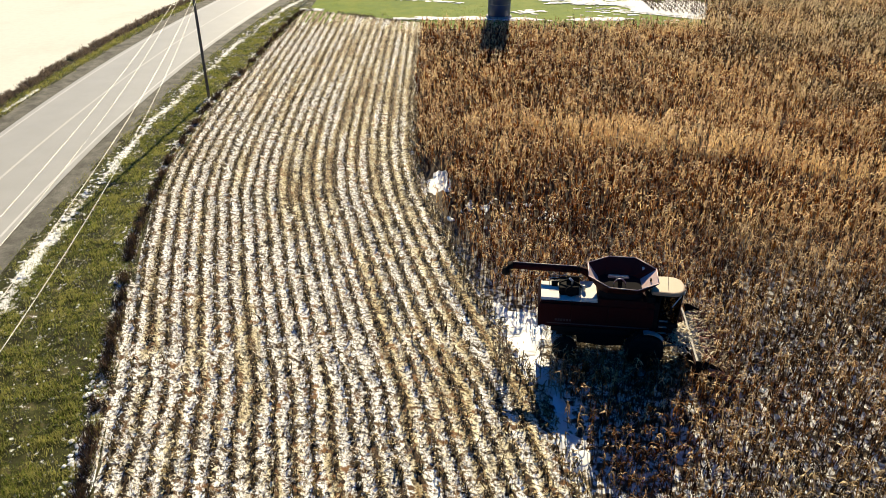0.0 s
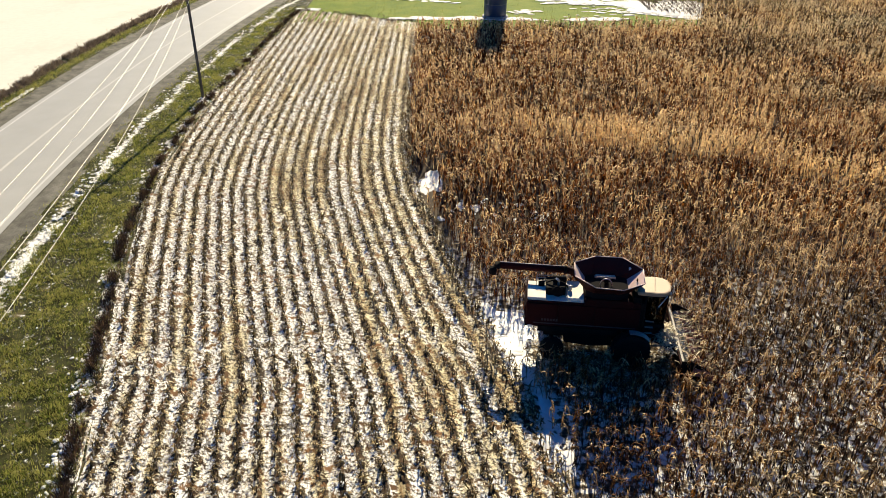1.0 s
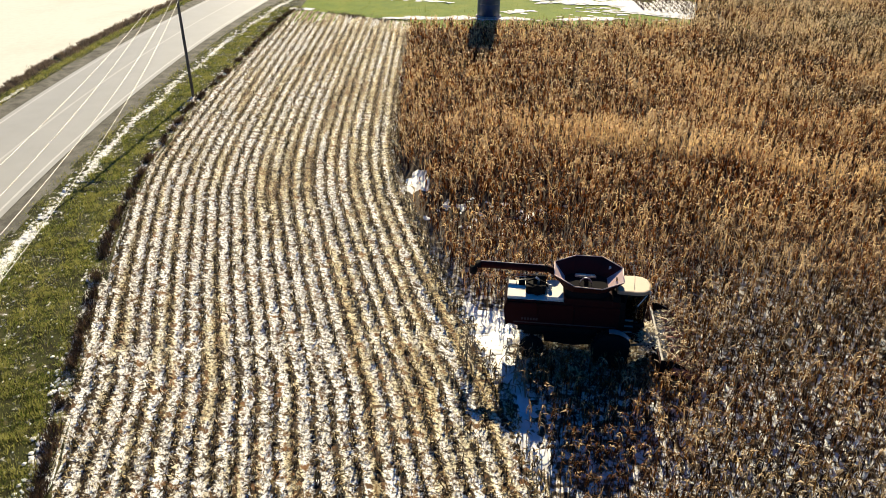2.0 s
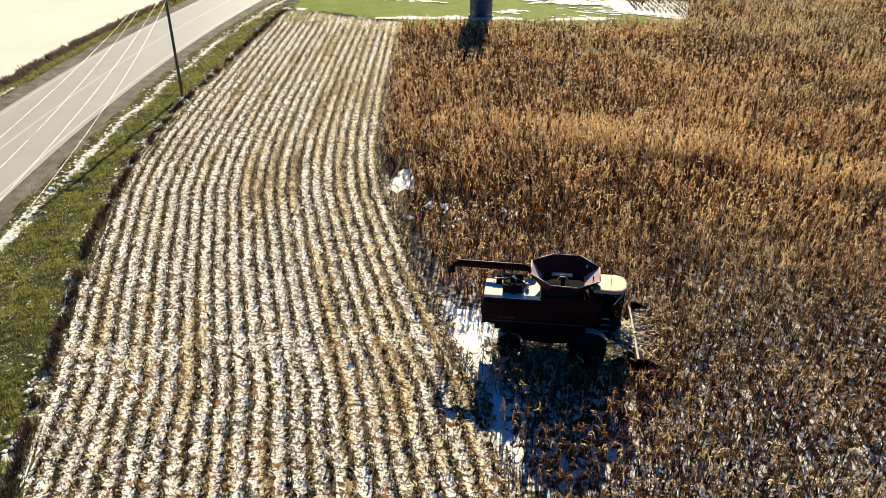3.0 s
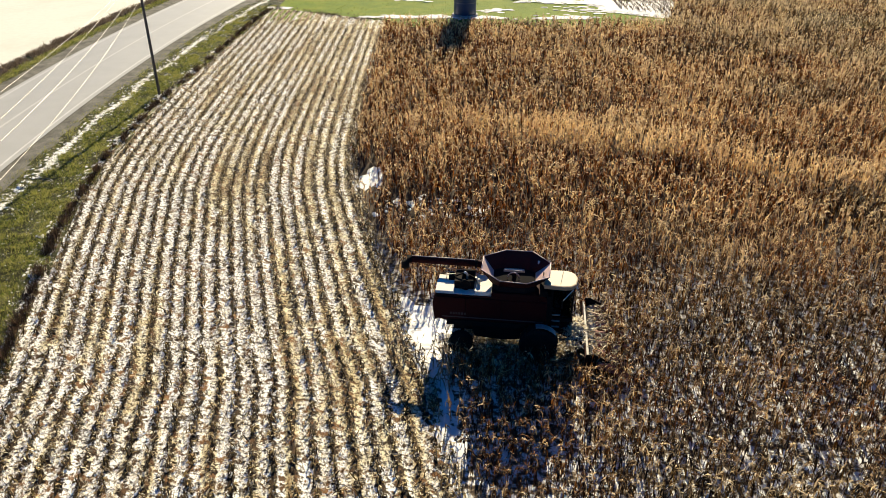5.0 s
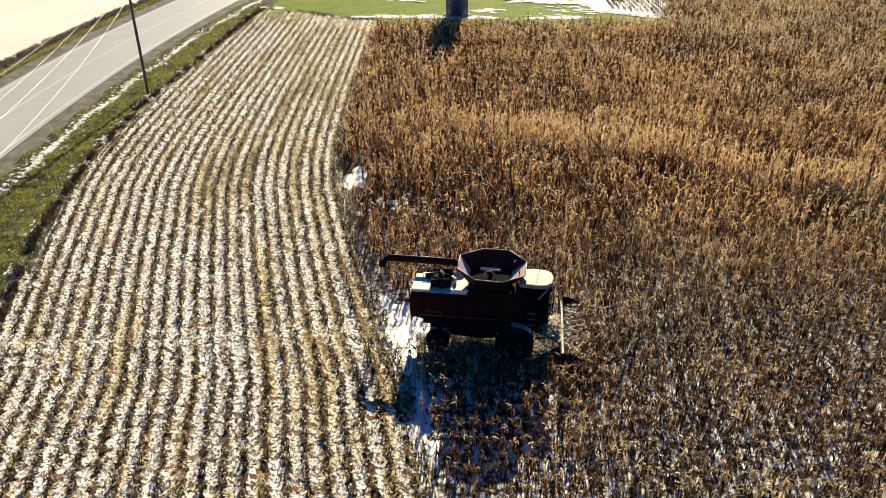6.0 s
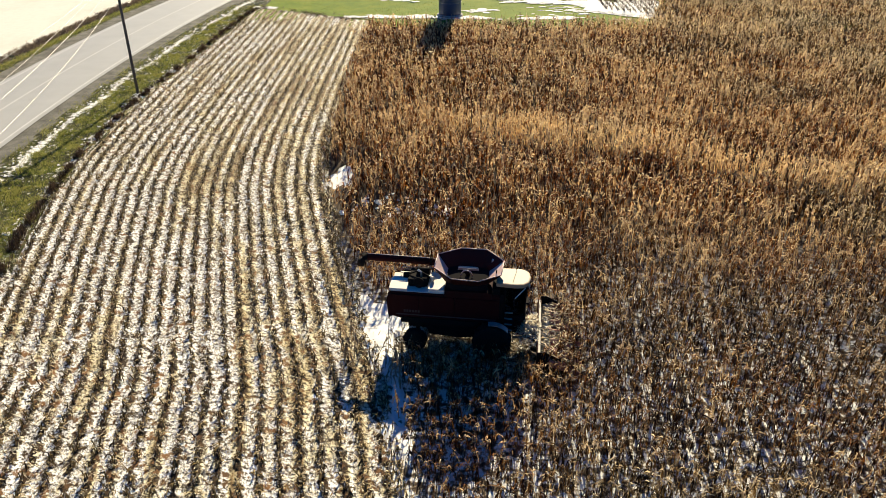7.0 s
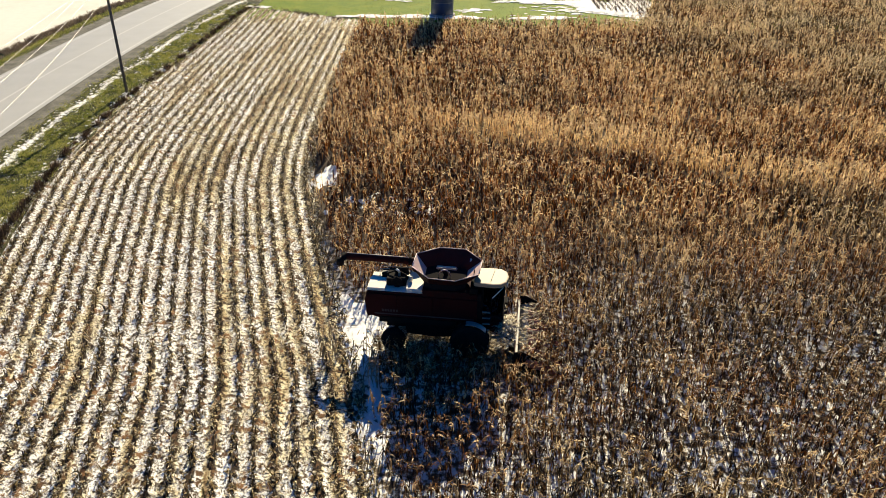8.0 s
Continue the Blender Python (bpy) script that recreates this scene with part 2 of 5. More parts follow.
M_PAINT = worn("road_paint", (0.62, 0.61, 0.58), (0.44, 0.43, 0.40), 0.6, 0, 25, 1.5, 0.6, 0.05)
M_YELLOW = worn("faded_centre_paint", (0.56, 0.55, 0.51), (0.44, 0.43, 0.40), 0.6, 0, 25, 1.5, 0.6, 0.05)
M_WOOD = worn("weathered_pole_wood", (0.13, 0.115, 0.095), (0.06, 0.05, 0.04), 0.85, 0, 30, 2, 0.7, 0.4, 0.006)
M_WIRE = worn("aluminium_wire", (0.42, 0.42, 0.40), (0.32, 0.32, 0.31), 0.6, 1.0, 40, 2, 0.4, 0)
M_INSUL = worn("glazed_insulator", (0.32, 0.33, 0.34), (0.2, 0.2, 0.2), 0.2)
M_SILO = worn("blue_enamel_steel", (0.035, 0.05, 0.12), (0.06, 0.075, 0.14), 0.35, 0, 25, 0.8, 0.5, 0.05)
M_SILOJOINT = worn("galvanised_bolt_strip", (0.20, 0.21, 0.24), (0.1, 0.1, 0.11), 0.5, 0.7)
M_CONC = worn("concrete", (0.38, 0.37, 0.35), (0.25, 0.24, 0.22), 0.85, 0, 30, 2, 0.6, 0.3)
# reds taken down to near black for the machine's shaded sides
M_RED = worn("shaded_red_paint", (0.034, 0.0026, 0.003), (0.026, 0.003, 0.003), 0.75, 0, 35, 2.2, 0.6, 0.04, sheen=0.12)
M_DARKRED = worn("shaded_dirty_red", (0.034, 0.003, 0.003), (0.022, 0.007, 0.006), 0.8, 0, 35, 2.2, 0.7, 0.06, sheen=0.12)
M_MAROON = worn("shaded_maroon_sheet", (0.075, 0.014, 0.012), (0.055, 0.018, 0.014), 0.8, 0, 30, 1.6, 0.6, 0.05, sheen=0.12)
M_PALE = worn("sunlit_pale_sheet", (0.62, 0.47, 0.43), (0.45, 0.29, 0.26), 0.5, 0.0, 30, 1.6, 0.6, 0.05)
M_CREAM = worn("cream_roof_paint", (0.41, 0.295, 0.185), (0.30, 0.21, 0.125), 0.6, 0, 30, 2.0, 0.45, 0.04)
# colour lifted towards white for the sun on the deck
M_DECK = worn("sunlit_deck_plate", (0.82, 0.76, 0.67), (0.66, 0.58, 0.47), 0.85, 0.0, 25, 2.5, 0.6, 0.1)
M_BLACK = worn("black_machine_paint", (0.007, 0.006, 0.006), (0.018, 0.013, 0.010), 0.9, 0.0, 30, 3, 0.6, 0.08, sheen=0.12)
M_RUBBER = worn("tyre_rubber", (0.008, 0.008, 0.008), (0.020, 0.016, 0.012), 0.9, 0, 30, 4, 0.6, 0.15, sheen=0.15)
M_RIM = worn("grey_wheel_rim", (0.34, 0.34, 0.35), (0.18, 0.16, 0.14), 0.45, 0.5, 30, 4, 0.6, 0.05)
M_STEEL = worn("bare_steel", (0.55, 0.55, 0.54), (0.30, 0.27, 0.24), 0.4, 0.6, 30, 4, 0.6, 0.08)
M_GREY = worn("grey_paint", (0.50, 0.48, 0.42), (0.32, 0.28, 0.22), 0.5, 0, 30, 4, 0.6, 0.05)
M_BEAM = worn("dirty_grey_beam", (0.30, 0.28, 0.24), (0.16, 0.13, 0.10), 0.6, 0, 30, 4, 0.7, 0.05)
# snout red made pinkish, the sun on it put into the colour
M_SNOUT = worn("sunlit_pinkish_red", (0.26, 0.075, 0.06), (0.34, 0.2, 0.16), 0.5, 0, 30, 3, 0.7, 0.05)
M_DECAL = worn("pale_decal", (0.06, 0.035, 0.035), (0.04, 0.02, 0.02), 0.7)
M_SEAT = worn("dark_seat_cloth", (0.03, 0.03, 0.035), (0.06, 0.06, 0.06), 0.9)
# near-black, to stand for the shade deep in the tank
M_PIT, _nt, _b = nodes_of("black_depth_shade")
_b.inputs["Base Color"].default_value = (0.012, 0.011, 0.012, 1)
_b.inputs["Roughness"].default_value, _b.inputs["Specular IOR Level"].default_value = 1.0, 0.05
M_GLASS, _nt, _b = nodes_of("cab_glass")
_b.inputs["Base Color"].default_value = (0.02, 0.03, 0.028, 1)
_b.inputs["Transmission Weight"].default_value, _b.inputs["Roughness"].default_value, _b.inputs["IOR"].default_value = 1.0, 0.03, 1.45
M_LAMP = worn("lamp_glass", (0.7, 0.7, 0.68), (0.5, 0.5, 0.48), 0.15)

# ---- mesh helpers ----
rng = np.random.default_rng(7)


def grid_mesh(name, xs, zs, mat, uv=None):
    """xs: function of (row index array, y) is done by the caller; here X, Y, Z arrays of one shape make a sheet."""
    X, Y = xs
    Z = zs
    h, w = X.shape
    idx = np.arange(h * w).reshape(h, w)
    f = np.stack([idx[:-1, :-1], idx[:-1, 1:], idx[1:, 1:], idx[1:, :-1]], -1).reshape(-1, 4)
    co = np.stack([X, Y, Z], -1).reshape(-1, 3)
    return quads(name, co, f, mat, uv=None if uv is None else np.stack(uv, -1).reshape(-1, 2), smooth=True)


def quads(name, co, f, mat, tint=None, uv=None, smooth=False):
    me = bpy.data.meshes.new(name)
    me.vertices.add(len(co))
    me.vertices.foreach_set("co", np.ascontiguousarray(co, dtype=np.float32).ravel())
    me.loops.add(f.size)
    me.loops.foreach_set("vertex_index", np.ascontiguousarray(f, dtype=np.int32).ravel())
    me.polygons.add(len(f))
    me.polygons.foreach_set("loop_start", np.arange(0, f.size, f.shape[1], dtype=np.int32))
    if smooth:
        me.polygons.foreach_set("use_smooth", np.ones(len(f), dtype=bool))
    if uv is not None:
        layer = me.uv_layers.new(name="UVMap")
        layer.data.foreach_set("uv", np.ascontiguousarray(uv[f.ravel()], dtype=np.float32).ravel())
    if tint is not None:
        a = me.attributes.new("tint", "FLOAT", "POINT")
        a.data.foreach_set("value", np.ascontiguousarray(tint, dtype=np.float32))
    me.update(calc_edges=True)
    me.validate()
    me.materials.append(mat)
    return new(name, me)


def strips(base, az, length, rise, droop, width, k, twist=0.0):
    """Many leaves at once: each a strip of k quads that rises and bends over. Returns vertices and faces."""
    n = len(base)
    s = np.linspace(0, 1, k + 1)[None, :]
    out = length[:, None] * (s - 0.25 * droop[:, None] * s ** 2)
    z = rise[:, None] * s - droop[:, None] * length[:, None] * s ** 2
    w = width[:, None] * np.array([0.55, 1.0, 0.75, 0.15] if k == 3 else ([0.7, 1.0, 0.2] if k == 2 else [1.0, 0.45]))[None, :]
    dx, dy = np.cos(az)[:, None], np.sin(az)[:, None]
    cx, cy, cz = base[:, :1] + dx * out, base[:, 1:2] + dy * out, base[:, 2:3] + z
    t = (twist if isinstance(twist, np.ndarray) else np.zeros(n))[:, None] * s
    sx, sy, sz = -dy * np.cos(t), dx * np.cos(t), np.sin(t)
    a = np.stack([cx - sx * w / 2, cy - sy * w / 2, cz - sz * w / 2], -1)
    b = np.stack([cx + sx * w / 2, cy + sy * w / 2, cz + sz * w / 2], -1)
    co = np.stack([a, b], 2).reshape(-1, 3)
    i = (np.arange(n) * (2 * (k + 1)))[:, None] + 2 * np.arange(k)[None, :]
    f = np.stack([i, i + 1, i + 3, i + 2], -1).reshape(-1, 4)
    return co, f


def stems(base, top, r0, r1):
    """Many three-sided stems at once."""
    n = len(base)
    a = np.arange(3) * 2 * np.pi / 3
    ring = np.stack([np.cos(a), np.sin(a), 0 * a], -1)[None]
    lo = base[:, None, :] + ring * r0[:, None, None]
    hi = top[:, None, :] + ring * r1[:, None, None]
    co = np.concatenate([lo, hi], 1).reshape(-1, 3)
    i = (np.arange(n) * 6)[:, None]
    j = np.array([0, 1, 2])[None]
    f = np.stack([i + j, i + (j + 1) % 3, i + 3 + (j + 1) % 3, i + 3 + j], -1).reshape(-1, 4)
    return co, f


class Heap:
    """Gathers many small pieces into one mesh."""
    def __init__(self):
        self.co, self.f, self.t, self.n = [], [], [], 0

    def add(self, co, f, tint):
        self.co.append(co), self.f.append(f + self.n)
        self.t.append(np.repeat(tint, len(co) // len(tint)))
        self.n += len(co)

    def make(self, name, mat):
        return quads(name, np.concatenate(self.co), np.concatenate(self.f), mat, np.concatenate(self.t))


def curve_of(table):
    ys, xs = zip(*table)
    return lambda y: np.interp(y, ys, xs)


def patchy(x, y, scale, seed=0.0):
    """Smooth value between 0 and 1 over the plan."""
    v = (np.sin(x / scale + seed) + np.sin(y / scale * 1.3 + 2.1 * seed) + np.sin((x + y) / scale * 0.71 + 3.7 * seed)
         + np.sin((x - 1.7 * y) / scale * 0.53 + 1.3 * seed) + 0.7 * np.sin((2.3 * x + y) / scale + seed))
    return np.clip(0.5 + v / 6.0, 0, 1)


# ---- the plan ----
def road_x(y):
    """Middle of the curving road."""
    y = np.asarray(y, float)
    mid = np.clip(y, 12, 140) - 55
    return -27.37 + 0.00177 * mid ** 2 + 0.00354 * mid * (y - 55 - mid)


stub_left = curve_of([(-30, 3.0), (3.84, -6.58), (17.22, -10.89), (24.35, -12.71), (33.36, -15.1), (44.6, -16.82), (56.47, -17.31), (68.04, -16.73), (88.36, -16.0), (93.3, -15.36)])
stub_right = curve_of([(-30, 19.0), (4.15, 10.31), (14.83, 7.66), (18.56, 6.87), (20.69, 6.52), (24.1, 5.49), (26.98, 4.63), (31.24, 3.44), (35.6, 2.34), (40.06, 1.19), (44.8, 0.48), (49.8, 0.06), (58.04, -0.25), (66.16, -0.37), (76.77, -0.49), (89, -0.57)])
corn_far = curve_of([(-5.6, 82.6), (-0.3, 82.4), (18.4, 82.4), (21.8, 82.3), (24.9, 83.2), (30.9, 83.0), (32.5, 86.0), (34.4, 91.2), (37, 102), (39.4, 126), (50, 150), (150, 150)])
HEAD = radians(-6.0)
DIR, SIDE = np.array([math.cos(HEAD), math.sin(HEAD)]), np.array([-math.sin(HEAD), math.cos(HEAD)])
COMBINE = np.array([10.0, 24.05])


def machine_uv(x, y):
    dx, dy = x - COMBINE[0], y - COMBINE[1]
    return dx * DIR[0] + dy * DIR[1], dx * SIDE[0] + dy * SIDE[1]


# ---- ground, road, fields ----
def sheet(name, x0, x1, y0, y1, nx, ny, z, mat, label, relief=0.0, seed=0.0, scale=2.0):
    Y, T = np.meshgrid(np.linspace(y0, y1, ny), np.linspace(0, 1, nx), indexing="ij")
    a = x0(Y) if callable(x0) else x0
    b = x1(Y) if callable(x1) else x1
    X = a + (b - a) * T
    Z = z + relief * (patchy(X, Y, scale, seed) - 0.5)
    ob = grid_mesh(name, (X, Y), Z, mat)
    return tagged(ob, label, name.replace("_", " "), kind="structure")


sheet("ground", -2500, 2500, -2500, 2500, 40, 40, -0.25, M_FIELD, "wide patchy snow and brown farmland")
sheet("snow_field", -900, lambda y: road_x(y) - 8.2, -250, 800, 24, 120, -0.10, M_OLDSNOW, "bright snow-covered field beyond the road", 0.1, 1.0, 9.0)
sheet("shoulder", lambda y: road_x(y) - 6.0, lambda y: road_x(y) + 5.7, -60, 330, 8, 120, -0.02, M_GRAVEL, "dark grey gravel shoulder beside the asphalt")
Y, T = np.meshgrid(np.linspace(-60, 330, 180), np.linspace(-1, 1, 9), indexing="ij")
road = tagged(grid_mesh("road", (road_x(Y) + 4.12 * T, Y), 0.06 - 0.03 * T ** 2, M_ROAD), "pale grey worn asphalt country road", "road", kind="structure")


def road_line(name, off, width, mat, label):
    Y, T = np.meshgrid(np.linspace(-60, 330, 180), np.linspace(-0.5, 0.5, 2), indexing="ij")
    o = off + width * T
    ob = grid_mesh(name, (road_x(Y) + o, Y), 0.066 - 0.03 * (o / 4.12) ** 2, mat)
    ob.parent = road
    tagged(ob, label)


road_line("edge_line", 3.65, 0.16, M_PAINT, "white painted edge line")
road_line("edge_line", -3.65, 0.16, M_PAINT, "white painted edge line")
road_line("centre_line", 0.0, 0.20, M_YELLOW, "faded pale centre line")
sheet("verge_far", lambda y: road_x(y) - 8.4, lambda y: road_x(y) - 5.8, -60, 330, 6, 160, -0.01, M_VERGE, "narrow grass verge across the road", 0.1, 2.0)
Y, T = np.meshgrid(np.linspace(-40, 240, 700), np.linspace(0, 1, 36), indexing="ij")
A = road_x(Y) + 5.4
B = np.where(Y < 93, stub_left(Y) + 0.5, np.maximum(stub_left(Y) + 0.5, A + 1.5))
X = A + (B - A) * T
Z = 0.0 - 0.12 * np.sin(np.pi * np.clip(T * 1.3, 0, 1)) + 0.10 * (patchy(X, Y, 0.8, 1.5) - 0.5)
verge_ob = grid_mesh("verge", (X, Y), Z, M_VERGE)
ditch = np.exp(-((X - road_x(Y) - 6.5 - 0.7 * (patchy(Y * 0, Y, 1.6, 2.0) - 0.5)) / np.interp(Y, [20, 50], [0.50, 0.28])) ** 2) * np.clip(0.8 + 1.0 * (patchy(Y * 0, Y, 2.2, 6.0) - 0.35), 0.55, 1.2) + 0.8 * np.exp(-((X - stub_left(Y) + 0.2) / 0.35) ** 2) * (Y < 70)
verge_ob.data.attributes.new("snow", "FLOAT", "POINT").data.foreach_set("value", ditch.astype(np.float32).ravel())
verge = tagged(verge_ob, "rough green roadside verge with snow patches", "grass verge", kind="structure")
sheet("lawn", lambda y: np.maximum(stub_left(y) + 0.4, road_x(y) + 7.0), 60.0, 84.0, 140, 60, 60, -0.02, M_LAWN, "mown green lawn beyond the fields", 0.06, 0.4, 3.0)

def stub_far(x):
    """Far end of the stubble."""
    return 93.4 - 0.46 * (x + 15)


TRACK = -0.5
# stubble: low ridges along the rows, rows counted from the standing corn
ROW = 0.762
NROW = 25
Y, R = np.meshgrid(np.linspace(-10, 93.4, 320), np.linspace(-0.3, NROW, 180), indexing="ij")
X = np.maximum(stub_right(Y) - R * ROW, stub_left(Y) - 0.4 + 0.02 * (NROW - R))
Y = np.minimum(Y, stub_far(X) + 0.15 * (patchy(X, Y * 0, 0.5, 1.0) - 0.5))
Z = 0.035 * np.cos(2 * np.pi * (R - 0.5)) + 0.03 * (patchy(X, Y, 0.35, 0.7) - 0.5) + 0.02
stubble_ground = tagged(grid_mesh("stubble_field", (X, Y), Z, M_STUBBLE, uv=(R * ROW, Y)), "harvested corn field with straw and snow between rows", "stubble field", kind="structure")
COVER_AT = (X, Y)
Y, T = np.meshgrid(np.linspace(-10, 150, 200), np.linspace(0, 1, 150) ** 1.6, indexing="ij")
A = np.where(Y < 82.5, stub_right(Y) + 0.1, 32 + (Y - 84) * 0.3)
X = A + (150 - A) * T
tagged(grid_mesh("corn_field_ground", (X, Y), 0.0 + 0.06 * (patchy(X, Y, 0.9, 0.2) - 0.5), M_CORNSOIL), "snowy soil between the standing corn", "field ground", kind="structure")


def straw_cover(x, y):
    """A band of trodden straw that crosses the rows in line with the machine's track."""
    u, v = machine_uv(x, y)
    return np.exp(-((v - TRACK - 0.18 * (u + 6) + 0.4 * np.sin(u * 0.9)) / 0.9) ** 4) * (0.55 + 0.9 * (patchy(x, y, 0.9, 4.4) - 0.3)) + np.clip((y - stub_far(x) + 5.5) / 1.5, 0, 1)


def snow_patch(name, cx, cy, rx, ry, label, mat=M_SNOW, height=0.05, seed=1):
    """A thin uneven sheet of snow that runs out at its edge."""
    r = np.random.default_rng(seed)
    A, Q = np.meshgrid(np.linspace(0, 2 * np.pi, 41), np.linspace(0, 1, 7), indexing="ij")
    ph = r.uniform(0, 6.28, 4)
    edge = 1 + 0.22 * np.sin(2 * A + ph[0]) + 0.16 * np.sin(3 * A + ph[1]) + 0.12 * np.sin(5 * A + ph[2]) + 0.08 * np.sin(9 * A + ph[3])
    X, Y = cx + rx * Q * edge * np.cos(A), cy + ry * Q * edge * np.sin(A)
    Z = 0.05 + height * (1 - Q ** 2) - 0.09 * Q ** 3
    return tagged(grid_mesh(name, (X, Y), Z, mat), label, "snow", kind="stuff")


stubble_ground.data.attributes.new("cover", "FLOAT", "POINT").data.foreach_set("value", np.clip(straw_cover(*COVER_AT), 0, 1).astype(np.float32).ravel())


def snow_strip(name, line, y0, y1, half, label, z=0.0, seed=2, breaks=0.45, mat=M_SNOW):
    """Broken patches of snow along a line of the plan, joined into one sheet of stuff."""
    r = np.random.default_rng(seed)
    heap_co, heap_f, n = [], [], 0
    y = y0
    while y < y1:
        ln, w = r.uniform(0.25, 1.3), half * r.uniform(0.35, 1.0)
        if r.random() > breaks:
            cx = float(line(y)) + r.normal(0, half * 0.35)
            k = 10
            a = np.arange(k) * 2 * np.pi / k
            rad = r.uniform(0.6, 1.2, k)
            ring = np.stack([cx + w * rad * np.cos(a), y + ln * rad * np.sin(a), np.full(k, z - 0.03)], -1)
            mid = np.stack([cx + 0.7 * w * rad * np.cos(a), y + 0.7 * ln * rad * np.sin(a), np.full(k, z + 0.03)], -1)
            top = np.array([[cx, y, z + 0.05]])
            heap_co.append(np.concatenate([ring, mid, top]))
            j = np.arange(k)
            heap_f.append(np.stack([j, (j + 1) % k, k + (j + 1) % k, k + j], -1) + n)
            heap_f.append(np.stack([k + j[::2], k + (j[::2] + 1) % k, k + (j[::2] + 2) % k, np.full(k // 2, 2 * k)], -1) + n)
            n += 2 * k + 1
        y += ln * r.uniform(0.8, 1.6)
    return tagged(quads(name, np.concatenate(heap_co), np.concatenate(heap_f), mat, smooth=True), label, "snow", kind="stuff")


def snow_flecks(name, X, Y, Z, size, label, along=(1.0, 1.3)):
    """Many small remains of snow, each a low uneven six-sided cake, as one sheet of stuff."""
    n, k = len(X), 6
    a = np.arange(k)[None] * 2 * np.pi / k + rng.uniform(0, 6.28, (n, 1))
    rad = size[:, None] * rng.uniform(0.55, 1.3, (n, k))
    lo = np.stack([X[:, None] + along[0] * rad * np.cos(a), Y[:, None] + along[1] * rad * np.sin(a), np.broadcast_to(Z[:, None] - 0.02, (n, k))], -1)
    hi = np.stack([X[:, None] + 0.7 * along[0] * rad * np.cos(a), Y[:, None] + 0.7 * along[1] * rad * np.sin(a), Z[:, None] + rng.uniform(0.0, 0.025, (n, k))], -1)
    co = np.concatenate([lo, hi], 1).reshape(-1, 3)
    b = (np.arange(n) * 2 * k)[:, None]
    j = np.arange(k)[None]
    side = np.stack([b + j, b + (j + 1) % k, b + k + (j + 1) % k, b + k + j], -1).reshape(-1, 4)
    t0, t1 = b + k + np.array([[0, 1, 2, 3]]), b + k + np.array([[0, 3, 4, 5]])
    return tagged(quads(name, co, np.concatenate([side, t0, t1]), M_SNOW, smooth=True), label, "snow", kind="stuff")


def verge_z(X, Y):
    A, B = road_x(Y) + 5.4, stub_left(Y) + 0.5
    T = np.clip((X - A) / (B - A), 0, 1)
    return -0.12 * np.sin(np.pi * np.clip(T * 1.3, 0, 1)) + 0.10 * (patchy(X, Y, 0.8, 1.5) - 0.5) - 0.01


def ditch_snow():
    n = 420
    Y = 14 + 84 * rng.random(n) ** 1.2
    X = road_x(Y) + 6.38 + rng.normal(0, 0.28, n) + 0.35 * (patchy(Y * 0, Y, 1.5, 2.0) - 0.5)
    near = rng.random(n) < 0.25 + 0.75 * (patchy(X * 0.5, Y, 1.1, 5.0) > 0.42)
    snow_flecks("ditch_snow", X[near], Y[near], verge_z(X[near], Y[near]) + 0.05, rng.uniform(0.03, 0.15, near.sum()), "broken old snow along the roadside ditch")
    n = 1100
    Y = 14 + 78 * rng.random(n)
    X = stub_left(Y) - 0.45 + rng.normal(0, 0.25, n)
    near = patchy(X * 0.5, Y, 0.9, 7.0) > 0.45
    snow_flecks("edge_snow_flecks", X[near], Y[near], np.full(near.sum(), 0.05), rng.uniform(0.03, 0.13, near.sum()), "snow remains along the edge of the stubble")
    n = 500
    Y = 14 + 80 * rng.random(n)
    X = road_x(Y) + 6.6 + (stub_left(Y) - road_x(Y) - 6.6) * rng.random(n)
    snow_flecks("verge_snow_flecks", X, Y, verge_z(X, Y) + 0.06, rng.uniform(0.015, 0.05, n), "small snow remains in the verge grass")
    X, Y = rng.normal(7.0, 2.1, 60), rng.normal(37.2, 1.0, 60)
    snow_flecks("corn_snow", X, Y, np.full(60, 0.05), rng.uniform(0.08, 0.25, 60), "snow lying where the corn stands thin")
    n = 160
    Y = 50 + 14 * rng.random(n)
    X = road_x(Y) - 6.3 + rng.normal(0, 0.1, n)
    near = np.abs(Y - 58) < 3
    snow_flecks("far_verge_snow", X[near], Y[near], np.full(near.sum(), 0.05), rng.uniform(0.06, 0.16, near.sum()), "snow remains on the far roadside")


ditch_snow()
snow_strip("edge_snow", lambda y: stub_right(y) + 0.55, 17, 27, 0.7, "snow strip between stubble and standing corn", 0.03, 7, 0.0)
snow_patch("snow_patch", 2.0, 41.7, 0.80, 2.6, "snow sheet in a gap at the corn's edge", seed=11, height=0.015)
snow_patch("snow_patch", 31.2, 95.8, 5.7, 6.2, "snow sheet lying on the far lawn", seed=12, height=0.06)


